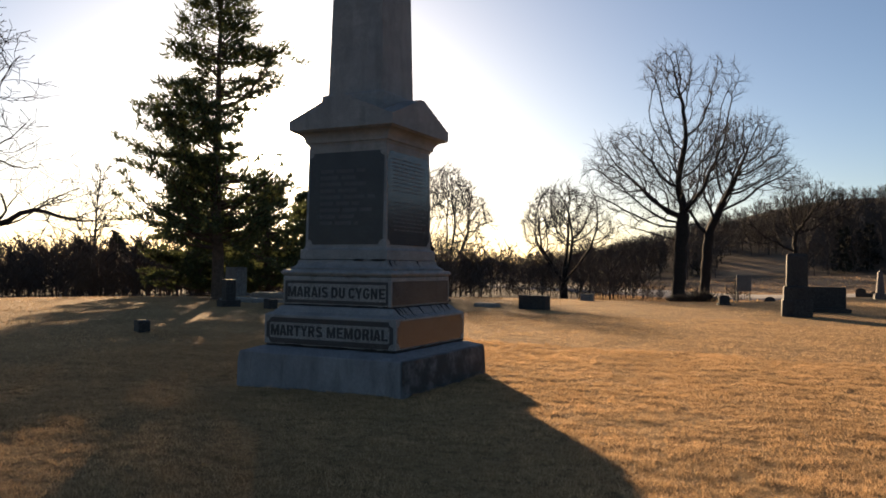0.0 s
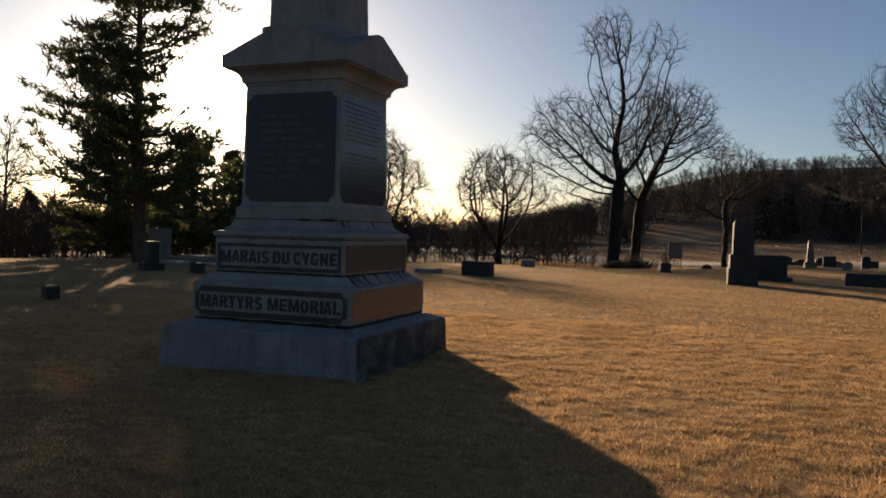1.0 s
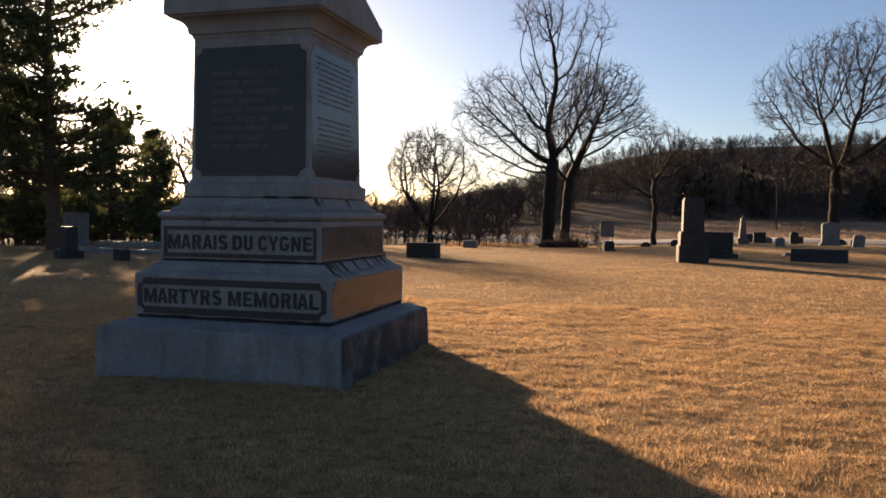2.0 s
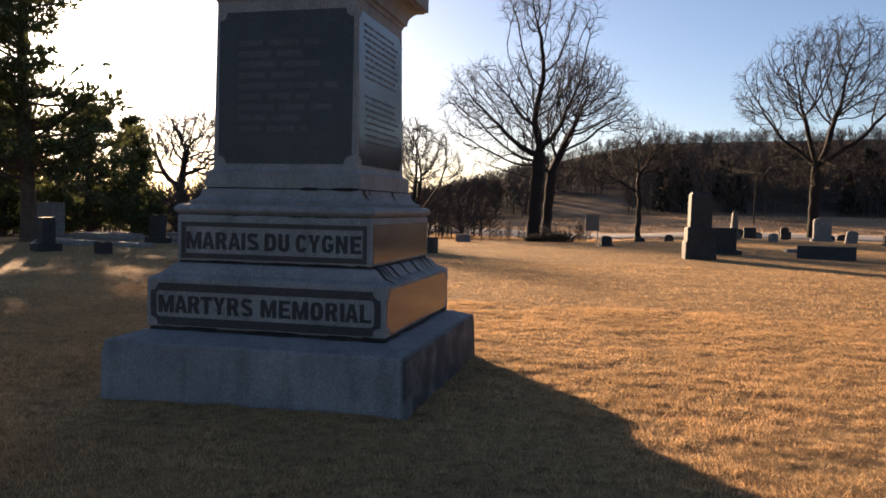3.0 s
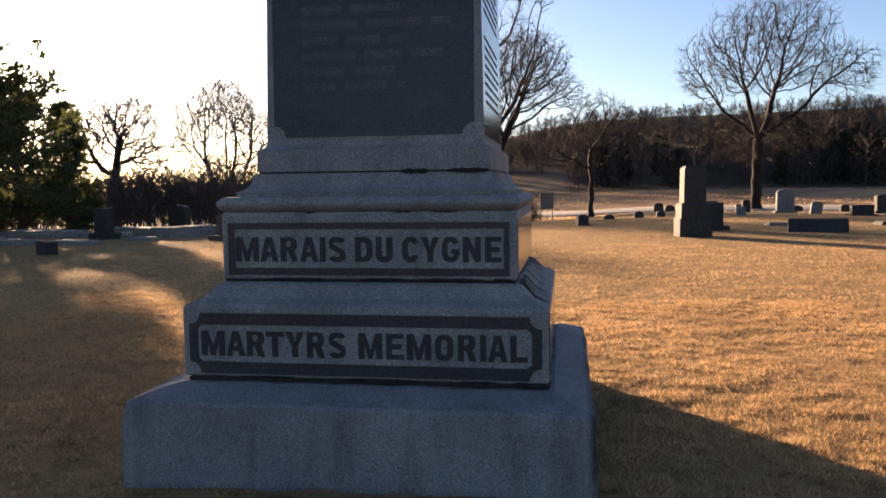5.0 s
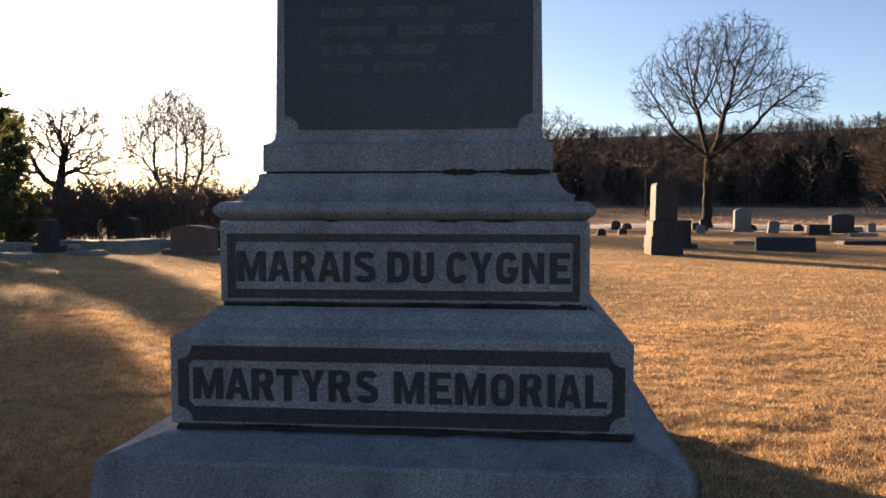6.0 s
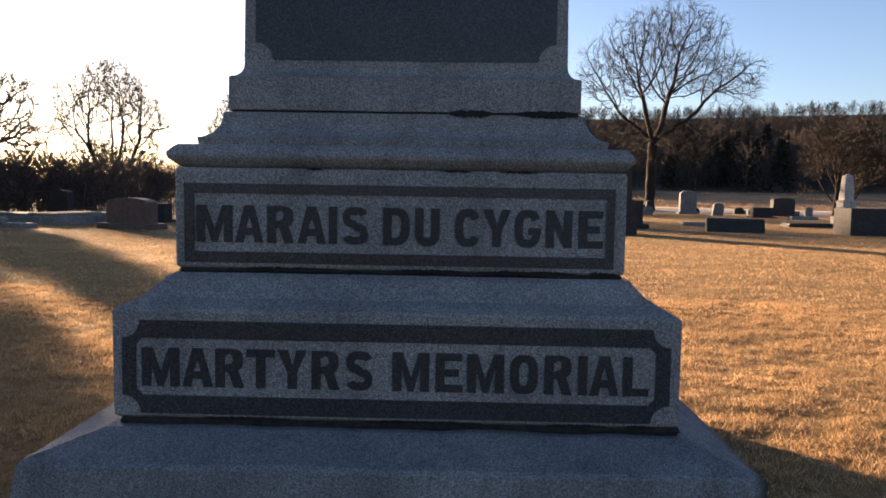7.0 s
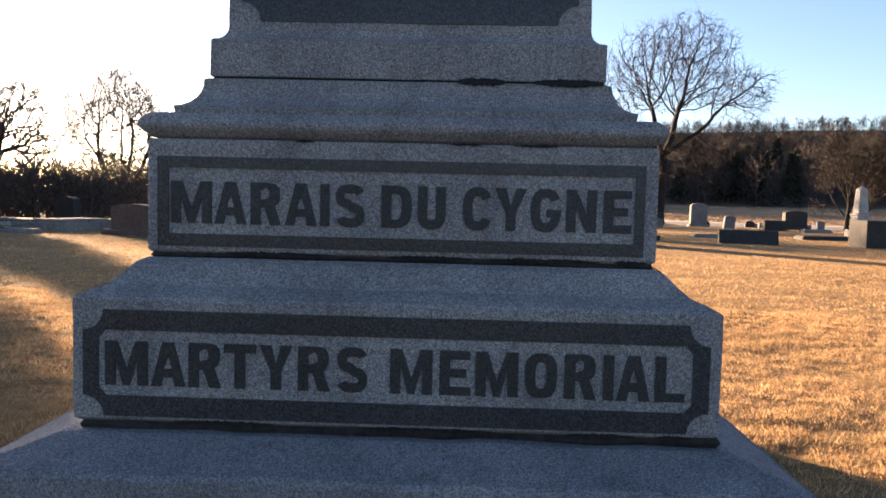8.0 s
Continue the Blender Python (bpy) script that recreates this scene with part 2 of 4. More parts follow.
def oval(cx, cz, rx, rz, a0=0.0, a1=360.0, steps=24, square=2.8):
    """Points on a squarish oval, angles in degrees from the right, going up."""
    pts = []
    for i in range(steps + (0 if a1 - a0 == 360 else 1)):
        a = radians(a0 + (a1 - a0) * i / steps)
        c, q = math.cos(a), math.sin(a)
        pts.append((cx + rx * math.copysign(abs(c) ** (2 / square), c), cz + rz * math.copysign(abs(q) ** (2 / square), q)))
    return pts


def glyph(char, w, h):
    """Outlines of one heavy block capital, each with its openings, in a box of w by h."""
    s, t = 0.031, 0.026
    if char == "I":
        return [(rect(0, w, 0, h), ())]
    if char == "L":
        return [([(0, 0), (w, 0), (w, t), (s, t), (s, h), (0, h)], ())]
    if char == "T":
        return [([(w / 2 - s / 2, 0), (w / 2 + s / 2, 0), (w / 2 + s / 2, h - t), (w, h - t), (w, h), (0, h), (0, h - t), (w / 2 - s / 2, h - t)], ())]
    if char == "E":
        m, e = h / 2, t / 2
        return [([(0, 0), (w, 0), (w, t), (s, t), (s, m - e), (w * 0.86, m - e), (w * 0.86, m + e), (s, m + e), (s, h - t), (w * 0.97, h - t), (w * 0.97, h), (0, h)], ())]
    if char == "M":
        return [([(0, 0), (s, 0), (s, h * 0.62), (w / 2 - 0.01, 0), (w / 2 + 0.01, 0), (w - s, h * 0.62), (w - s, 0), (w, 0), (w, h), (w - s * 1.15, h), (w / 2, h * 0.36), (s * 1.15, h), (0, h)], ())]
    if char == "N":
        return [([(0, 0), (s * 0.95, 0), (s * 0.95, h * 0.58), (w - s * 0.95, 0), (w, 0), (w, h), (w - s * 0.95, h), (w - s * 0.95, h * 0.42), (s * 0.95, h), (0, h)], ())]
    if char == "A":
        a, k = s * 0.98, 0.3 * h
        x = w / 2 * (k - t * 0.4) / h
        return [([(0, 0), (a, 0), (a + x * 0.42, k - t * 0.5), (w - a - x * 0.42, k - t * 0.5), (w - a, 0), (w, 0), (w / 2 + 0.017, h), (w / 2 - 0.017, h)],
                 ([(w / 2 - 0.0125, k + t * 0.5), (w / 2 + 0.0125, k + t * 0.5), (w / 2, h * 0.72)],))]
    if char == "Y":
        return [([(w / 2 - s / 2, 0), (w / 2 + s / 2, 0), (w / 2 + s / 2, h * 0.4), (w, h), (w - s * 1.1, h), (w / 2, h * 0.58), (s * 1.1, h), (0, h), (w / 2 - s / 2, h * 0.4)], ())]
    if char == "U":
        r = w / 2 - s / 2
        path = [(s / 2, h)] + [(w / 2 + x, z) for x, z in oval(0, r + t / 2, r, r, 180, 360, 14, 2.5)] + [(w - s / 2, h)]
        return [(ribbon(path, s / 2), ())]
    if char == "O":
        return [(oval(w / 2, h / 2, w / 2, h / 2), (oval(w / 2, h / 2, w / 2 - s, h / 2 - t),))]
    if char == "D":
        bow = oval(w * 0.42, h / 2, w * 0.58, h / 2, -90, 90, 14)
        hole = oval(w * 0.42, h / 2, w * 0.58 - s, h / 2 - t, -90, 90, 12)
        return [([(0, 0)] + bow + [(0, h)], ([(s, t)] + hole + [(s, h - t)],))]
    if char == "R":
        k = h * 0.42
        bow = oval(w * 0.5, (k + h) / 2, w * 0.46, (h - k) / 2, -60, 90, 12)
        hole = oval(w * 0.48, (k + h) / 2 + 0.004, w * 0.46 - s, (h - k) / 2 - t + 0.004, -90, 90, 10)
        return [([(0, 0), (s, 0), (s, k - 0.002), (w * 0.45, k - 0.002), (w - s * 1.1, 0), (w, 0)] + bow + [(0, h)], ([(s, k + t - 0.004)] + hole + [(s, h - t)],))]
    rx, rz = w / 2 - s / 2, h / 2 - t / 2
    if char in "CG":
        made = [(ribbon(oval(w / 2, h / 2, rx, rz, 28, 332 if char == "C" else 345, 26), s * 0.47), ())]
        if char == "G":
            made.append(([(w * 0.52, h * 0.34), (w, h * 0.34), (w, h * 0.52), (w * 0.52, h * 0.52)], ()))
        return made
    up = oval(w / 2, h * 0.725, rx, h * 0.275 - t / 2, 15, 262, 16)
    down = oval(w / 2, h * 0.275, rx, h * 0.275 - t / 2, 82, -165, 16)
    return [(ribbon(up + down, t * 0.53), ())]


def raised_letter(char, w, h, depth):
    """One raised letter with its foot at the origin, its face at y = -depth."""
    out = bmesh.new()
    for k, (outline, holes) in enumerate(glyph(char, w, h)):
        layer = bpy.data.meshes.new("layer")
        bm = slab(outline, depth + 0.0006 * k, holes=holes)
        bm.to_mesh(layer)
        bm.free()
        out.from_mesh(layer)
        bpy.data.meshes.remove(layer)
    return out


def smoothstep(a, b, x):
    k = np.clip((x - a) / (b - a), 0.0, 1.0)
    return k * k * (3 - 2 * k)


def lattice(x, y, seed):
    """Smooth value noise on a unit lattice, -1 to 1, for single places and arrays."""
    i, j = np.floor(x), np.floor(y)
    u, v = x - i, y - j
    u, v = u * u * (3 - 2 * u), v * v * (3 - 2 * v)

    def h(p, q):
        s = np.sin(p * 127.1 + q * 311.7 + seed * 74.7) * 43758.5453
        return 2 * (s - np.floor(s)) - 1
    return (h(i, j) * (1 - u) + h(i + 1, j) * u) * (1 - v) + (h(i, j + 1) * (1 - u) + h(i + 1, j + 1) * u) * v


# ---- the ground: a hilltop lawn, a shallow dip with a road, a wooded ridge ----
def ground_z(x, y):
    r, az = np.hypot(x, y), np.degrees(np.arctan2(x, y))
    z = -0.028 * (np.clip(r, 35, 110) - 35) * np.clip((r - 35) / 30, 0, 1)
    ridge = smoothstep(-22, 3, az) * (1 - smoothstep(60, 100, az))
    z = z + ridge * (3.2 * smoothstep(115, 180, r) + (27.2 + 0.5 * lattice(az * 0.13, 3.0, 9)) * np.clip((r - 178) / 122, 0, 1) ** 1.1)
    z = z + 6.0 * smoothstep(300, 1500, r) * (1 - ridge)
    # the lawn breaks and falls away to the west and north
    z = z - 0.75 * smoothstep(24, 48, r) * smoothstep(10, -3, az)
    # swell of the lawn, tussocks, and the turf sunk at the plinth's west corner
    z = z + 0.012 * lattice(x * 0.35, y * 0.35, 3) * smoothstep(1.5, 5, r) * smoothstep(60, 30, r)
    tuft = 0.005 * lattice(x * 2.1, y * 4.1, 1) + 0.0105 * lattice(x * 7.3, y * 9.3, 2)
    z = z + tuft * smoothstep(30, 12, r)
    return z - 0.045 * smoothstep(0.3, -1.5, x) * smoothstep(6, 1.5, r)


def make_ground():
    radii = [1.0 + 0.085 * i for i in range(130)]
    while radii[-1] < 3500:
        radii.append(radii[-1] * 1.045)
    seg = 440
    rr, aa = np.meshgrid(np.array(radii), np.arange(seg) * 2 * math.pi / seg, indexing="ij")
    x, y = (rr * np.sin(aa)).ravel(), (rr * np.cos(aa)).ravel()
    z = ground_z(x, y)
    r, az = rr.ravel(), np.degrees(np.arctan2(x, y))
    wild = smoothstep(48, 75, r + 5 * lattice(x * 0.1, y * 0.1, 4))
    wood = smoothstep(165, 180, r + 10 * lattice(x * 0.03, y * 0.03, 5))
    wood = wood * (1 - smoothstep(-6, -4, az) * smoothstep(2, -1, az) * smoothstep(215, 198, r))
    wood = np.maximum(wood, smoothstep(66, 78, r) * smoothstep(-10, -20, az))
    verts = np.stack([x, y, z], 1).tolist() + [(0.0, 0.0, 0.0)]
    faces = []
    for i in range(seg):
        faces.append((seg * len(radii), (i + 1) % seg, i))
    for k in range(len(radii) - 1):
        p, q = k * seg, (k + 1) * seg
        faces += [(p + i, p + (i + 1) % seg, q + (i + 1) % seg, q + i) for i in range(seg)]
    faces = [f[::-1] for f in faces]
    ob = soup("ground", verts, faces, TURF, smooth=True)
    cover = np.zeros((len(verts), 4), np.float32)
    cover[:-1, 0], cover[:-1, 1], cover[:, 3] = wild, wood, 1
    at = ob.data.attributes.new("cover", "FLOAT_COLOR", "POINT")
    at.data.foreach_set("color", cover.ravel())
    tagged(ob, "straw-coloured dormant lawn running out to rough fields and a wooded ridge", "ground", kind="structure")


make_ground()


# the road lies in the dip beyond the lawn
ROAD_LINE = [(-60, 150), (-30, 128), (-9, 110), (6, 101), (20, 96), (40, 92), (65, 90), (120, 92)]


def make_road():
    """A pale road crossing the dip, with worn crowned lanes and soft shoulders."""
    verts, faces, path = [], [], []
    for (x0, y0), (x1, y1) in zip(ROAD_LINE, ROAD_LINE[1:]):
        for i in range(12):
            path.append((x0 + (x1 - x0) * i / 12, y0 + (y1 - y0) * i / 12))
    cross = ((-4.6, -0.25), (-4.2, 0.22), (-2, 0.42), (0, 0.55), (2, 0.66), (4.2, 0.74), (4.8, -0.2))
    for i, (x, y) in enumerate(path):
        a, b = path[max(i - 1, 0)], path[min(i + 1, len(path) - 1)]
        d = Vector((b[0] - a[0], b[1] - a[1])).normalized()
        for k, lift in cross:
            verts.append((x - d.y * k, y + d.x * k, ground_z(x, y) + lift))
    n = len(cross)
    for i in range(len(path) - 1):
        for k in range(n - 1):
            p = i * n + k
            faces.append((p, p + 1, p + n + 1, p + n))
    tagged(soup("road", verts, faces, ROAD, smooth=True), "pale worn country road crossing the dip below the lawn", "road", kind="structure")


make_road()


# ---- the memorial ----
def make_memorial():
    """The square granite memorial: plinth, two lettered bases, moulded course, die with tablets, gabled cap, shaft."""
    mem = thing("memorial", "tall grey granite martyrs memorial with lettered bases and a shaft", "monument")
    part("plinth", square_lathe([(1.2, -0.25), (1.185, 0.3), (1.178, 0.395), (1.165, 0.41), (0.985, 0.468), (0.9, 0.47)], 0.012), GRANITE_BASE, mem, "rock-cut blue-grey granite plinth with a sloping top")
    part("bed_joint", square_lathe([(0.94, 0.455), (0.957, 0.484), (0.94, 0.506)], 0.028, 60), MORTAR_AND_SHADE, mem, "black weathered mortar joint")
    # lower base
    low = part("lower_base", square_lathe([(0.945, 0.492), (0.958, 0.502), (0.96, 0.512), (0.96, 0.86), (0.952, 0.87), (0.915, 0.888), (0.885, 0.9), (0.855, 0.93), (0.825, 0.965), (0.8, 0.978), (0.6, 0.98)], 0.004), GRANITE, mem)
    part("upper_joint", square_lathe([(0.78, 0.968), (0.795, 0.985), (0.78, 1.004)], 0.018, 60), MORTAR_AND_SHADE, mem, "black weathered mortar joint")
    # upper base with its moulded top
    up = part("upper_base", square_lathe([(0.784, 0.992), (0.795, 1.0), (0.797, 1.008), (0.797, 1.34), (0.792, 1.352)], 0.003), GRANITE, mem)
    torus = [(0.79 + 0.03 * math.sin(math.pi * i / 8), 1.36 + 0.074 * i / 8) for i in range(9)]
    cove = [(0.665 + 0.075 * (1 - math.sin(math.pi / 2 * i / 6)), 1.462 + 0.075 * (1 - math.cos(math.pi / 2 * i / 6)) + 0.02 * i / 6) for i in range(7)]
    part("moulding", square_lathe([(0.76, 1.345)] + torus + [(0.735, 1.438), (0.74, 1.462)] + cove + [(0.655, 1.562), (0.5, 1.565)], 0.003), GRANITE, mem, "grey granite torus and cove moulding")
    # dark ring in the mortar's colour stands in for shade between torus and cove
    part("moulding_shade_line", square_lathe([(0.728, 1.446), (0.737, 1.451), (0.728, 1.456)], 0.004, 30), MORTAR_AND_SHADE, mem, "thin dark line for the shade at the moulding's fillet")
    part("die_joint", square_lathe([(0.63, 1.558), (0.642, 1.566), (0.63, 1.574)], 0.008, 30), MORTAR_AND_SHADE, mem, "thin dark mortar joint")
    sweep = [(0.604 + 0.04 * (1 - math.sin(math.pi / 2 * i / 5)), 1.695 + 0.05 * (1 - math.cos(math.pi / 2 * i / 5))) for i in range(6)]
    die = part("die", square_lathe([(0.648, 1.57), (0.65, 1.575), (0.65, 1.69)] + sweep + [(0.604, 1.76), (0.582, 3.03), (0.575, 3.04)], 0.003), GRANITE, mem)
    # cap: bed mould, fascia, four gables
    bed = [(0.59, 3.03), (0.6, 3.06), (0.62, 3.07)] + [(0.62 + 0.12 * (1 - math.cos(math.pi / 2 * i / 6)), 3.07 + 0.13 * math.sin(math.pi / 2 * i / 6)) for i in range(1, 7)]
    part("bed_mould", square_lathe(bed + [(0.755, 3.215), (0.6, 3.22)], 0.003), GRANITE, mem)
    bm = square_lathe([(0.755, 3.213), (0.776, 3.222), (0.776, 3.36)], 0.003, 2)
    for k in range(2):
        vs = {}
        for s in (-1, 1):
            vs[s] = [bm.verts.new(((-0.776, s * 0.776, 3.345), (0.776, s * 0.776, 3.345), (0.06, s * 0.776, 3.645), (-0.06, s * 0.776, 3.645))[i]) for i in range(4)]
            if k:
                for v in vs[s]:
                    v.co = (v.co.y, v.co.x, v.co.z)
        bm.faces.new(vs[-1])
        bm.faces.new(vs[1][::-1])
        for i in range(4):
            j = (i + 1) % 4
            bm.faces.new((vs[-1][i], vs[1][i], vs[1][j], vs[-1][j]))
    bmesh.ops.recalc_face_normals(bm, faces=bm.faces)
    part("cap", bm, GRANITE, mem, "four-gabled granite cap stone")
    part("shaft_base", square_lathe([(0.47, 3.4), (0.47, 3.7), (0.455, 3.72), (0.42, 3.735)], 0.003), GRANITE, mem)
    part("shaft", square_lathe([(0.412, 3.72), (0.41, 3.75), (0.37, 5.4), (0.31, 7.9), (0.0, 8.4)], 0.003), GRANITE, mem, "tapering grey granite shaft")

    # lettered panel on the lower base, front and plain polished panels on the other sides
    def chamfered(x0, x1, z0, z1, c):
        return [(x0 + c, z0), (x1 - c, z0), (x1, z0 + c), (x1, z1 - c), (x1 - c, z1), (x0 + c, z1), (x0, z1 - c), (x0, z0 + c)]

    def inscribe(text, edges, z, h, y, owner):
        for char, (x0, x1) in zip(text.replace(" ", ""), zip(edges[::2], edges[1::2])):
            bm = raised_letter(char, x1 - x0, h, 0.007)
            bmesh.ops.translate(bm, vec=(x0, y + 0.002, z), verts=bm.verts)
            part("letter", bm, LETTER, owner, "raised dark letter of " + text)

    y = -0.9605
    bm = slab(rect(-0.926, 0.928, 0.511, 0.832, 0.062), 0.006, holes=[chamfered(-0.879, 0.879, 0.573, 0.771, 0.022)])
    bmesh.ops.translate(bm, vec=(0, y + 0.001, 0), verts=bm.verts)
    part("panel_border", bm, POLISHED, low, "dark polished border with scooped corners")
    inscribe("MARTYRS MEMORIAL", (-0.859, -0.731, -0.72, -0.618, -0.607, -0.51, -0.501, -0.405, -0.394, -0.296, -0.279, -0.184, -0.164, -0.071,
                                  -0.005, 0.12, 0.141, 0.233, 0.247, 0.372, 0.391, 0.486, 0.508, 0.601, 0.621, 0.651, 0.66, 0.757, 0.771, 0.857), 0.605, 0.133, y, low)
    y = -0.7975
    bm = slab(rect(-0.766, 0.758, 1.015, 1.297), 0.006, holes=[rect(-0.731, 0.729, 1.055, 1.262)])
    bmesh.ops.translate(bm, vec=(0, y + 0.001, 0), verts=bm.verts)
    part("panel_border", bm, POLISHED, up, "dark polished rectangular border")
    inscribe("MARAIS DU CYGNE", (-0.723, -0.594, -0.585, -0.484, -0.47, -0.374, -0.362, -0.261, -0.25, -0.221, -0.203, -0.11, -0.058, 0.037, 0.055, 0.143,
                                 0.196, 0.287, 0.295, 0.395, 0.406, 0.5, 0.517, 0.61, 0.632, 0.719), 1.088, 0.132, y, up)
    for k in (1, 2, 3):
        bm = slab(rect(-0.92, 0.92, 0.515, 0.84, 0.07), 0.005)
        bmesh.ops.translate(bm, vec=(0, -0.9595, 0), verts=bm.verts)
        part("side_panel", face_turn(bm, k), POLISHED_SIDE, low, "mirror-smooth polished side panel")
        bm = slab(rect(-0.765, 0.765, 1.015, 1.305), 0.005)
        bmesh.ops.translate(bm, vec=(0, -0.7965, 0), verts=bm.verts)
        part("side_panel", face_turn(bm, k), POLISHED_SIDE, up, "mirror-smooth polished side panel")
    # polished tablets on the die, leaning with its taper; names become plain bars
    lean = Matrix.Rotation(math.atan2(0.022, 1.27), 3, "X")
    rng = random.Random(4)
    for k in range(4):
        bm = slab(rect(-0.56, 0.56, 0.02, 1.2, 0.065), 0.004)
        bmesh.ops.rotate(bm, cent=(0, 0, 0), matrix=lean.inverted(), verts=bm.verts)
        bmesh.ops.translate(bm, vec=(0, -0.6039, 1.74), verts=bm.verts)
        tab = part("tablet", face_turn(bm, k), POLISHED if k == 0 else POLISHED_SIDE, die, "dark polished tablet with scooped corners")
        if k > 1:
            continue
        rows = [(0.27 + 0.083 * i, 0.045) for i in range(9)] if k == 0 else [(0.2 + 0.05 * i, 0.019) for i in range(19) if i not in (8, 9)]
        for z, h in rows:
            x = -0.39 if k == 0 else -0.45 + rng.uniform(0, 0.05)
            end = x + (rng.uniform(0.5, 0.85) if k == 0 else rng.uniform(0.78, 0.88))
            while x < end - 0.04:
                w = min(rng.uniform(0.17, 0.34) if k == 0 else rng.uniform(0.03, 0.11), end - x)
                bm = slab(rect(x, x + w, z, z + h), 0.0015)
                bmesh.ops.rotate(bm, cent=(0, 0, 0), matrix=lean.inverted(), verts=bm.verts)
                bmesh.ops.translate(bm, vec=(0, -0.6079, 1.74), verts=bm.verts)
                part("inscription_word", face_turn(bm, k), INCISED_FAINT if k == 0 else INCISED, tab, "worn incised word")
                x += w + (0.05 if k == 0 else 0.03)
    # black lichen along the ledges and joints: ragged films that follow the stone
    def lichen(x, w, profile, ragged):
        bm = bmesh.new()
        n = max(8, int(w / 0.006))
        cols = []
        for i in range(n + 1):
            fade = min(1.0, 4 * i / n, 4 * (n - i) / n)
            top, bottom = rng.uniform(0.3, 1.0) * ragged * fade, rng.uniform(0.2, 1.0) * ragged * fade
            col = []
            for k, (d, z) in enumerate(profile):
                dz = top if k == 0 else (-bottom if k == len(profile) - 1 else 0)
                col.append(bm.verts.new((x + w * (i / n - 0.5), -d, z + dz)))
            cols.append(col)
        for a, b in zip(cols, cols[1:]):
            for k in range(len(profile) - 1):
                bm.faces.new((a[k], a[k + 1], b[k + 1], b[k]))
        part("lichen_patch", bm, LICHEN, mem, "black lichen along the ledge")

    seat = [(0.6535, 1.572), (0.6535, 1.57), (0.6705, 1.561), (0.6715, 1.558)]
    for x, w in ((0.245, 0.15), (0.53, 0.22)):
        lichen(x, w, seat, 0.009)
    for x, w in ((0.2, 0.1), (0.42, 0.14), (-0.3, 0.06)):
        lichen(x, w, [(0.8005, 1.352), (0.8005, 1.35)], 0.004)
    for x, w in ((-0.4, 0.3), (0.1, 0.26), (0.45, 0.35), (0.72, 0.1)):
        lichen(x, w, [(0.8015, 0.998), (0.8015, 0.995)], 0.007)
    for x, w in ((-0.5, 0.3), (0.1, 0.4), (0.62, 0.2), (0.83, 0.1)):
        lichen(x, w, [(0.9645, 0.5), (0.9645, 0.497)], 0.006)

    # black weather streaks down the shaded side and over the mouldings
    def streak(u, w, profile, k):
        bm = bmesh.new()
        left, right = [], []
        n = len(profile)
        for i, (d, z) in enumerate(profile):
            t = w * (1 - 0.75 * i / (n - 1)) * rng.uniform(0.7, 1.2)
            s = u + rng.uniform(-0.006, 0.006)
            left.append(bm.verts.new((s - t / 2, -d - 0.004, z + 0.003)))
            right.append(bm.verts.new((s + t / 2, -d - 0.004, z + 0.003)))
        for i in range(n - 1):
            bm.faces.new((left[i], left[i + 1], right[i + 1], right[i]))
        part("weather_streak", face_turn(bm, k), LICHEN, mem, "black weather streak on the granite")

    wash = [(0.8, 0.978), (0.825, 0.965), (0.855, 0.93), (0.885, 0.9), (0.915, 0.888), (0.952, 0.87), (0.962, 0.85)]
    for u in (-0.72, -0.63, -0.55, -0.4, -0.12, 0.2, 0.38, 0.5, 0.66):
        m = rng.randint(4, 7)
        streak(u, rng.uniform(0.03, 0.09), wash[:m], 1)
    top = [(0.665, 1.557), (0.672, 1.53), (0.69, 1.5), (0.715, 1.48)]
    for u, w in ((-0.62, 0.06), (-0.5, 0.03), (0.1, 0.05)):
        streak(u, w, top, 1)


make_memorial()


# ---- gravestones ----
def on_ground(x, y, sink=0.03):
    return (x, y, ground_z(x, y) - sink)


def round_tablet(w, h, d, arch=0.25):
    """An upright tablet with an arched head."""
    pts = [(-w / 2, 0), (w / 2, 0), (w / 2, h - arch * w)]
    pts += [(w / 2 * math.cos(radians(a)), h - arch * w + arch * w * math.sin(radians(a))) for a in range(15, 180, 15)]
    pts.append((-w / 2, h - arch * w))
    bm = slab(pts, d)
    bmesh.ops.translate(bm, vec=(0, d / 2, 0), verts=bm.verts)
    return bm


def headstone(at, w, h, d, mat, label, turn=0, arch=0.0, base=0.0, tilt=0.0, group="gravestones"):
    g = thing("gravestone", label, "gravestone", on_ground(*at), turn, group)
    b0 = 0.03
    if base:
        part("base", box(w * 1.25, d * 1.9, base + 0.03, 0.012), mat, g)
        b0 = base + 0.03
    bm = round_tablet(w, h - base, d, arch) if arch else box(w, d, h - base + (0.03 if not base else 0), 0.02)
    if tilt:
        bmesh.ops.rotate(bm, cent=(0, 0, 0), matrix=Matrix.Rotation(radians(tilt), 3, "Y"), verts=bm.verts)
    bmesh.ops.translate(bm, vec=(0, 0, b0 if base else 0), verts=bm.verts)
    part("tablet", bm, mat, g)
    return g


def slant_marker(at, w, h, d, mat, label, turn=0):
    g = thing("gravestone", label, "gravestone", on_ground(*at), turn, "gravestones")
    bm = box(w, d, h + 0.03, 0.0)
    for v in bm.verts:
        if v.co.z > h * 0.5 and v.co.y < 0:
            v.co.y += d * 0.45
    bmesh.ops.bevel(bm, geom=list(bm.edges), offset=0.015, segments=2, affect="EDGES")
    part("marker", bm, mat, g)


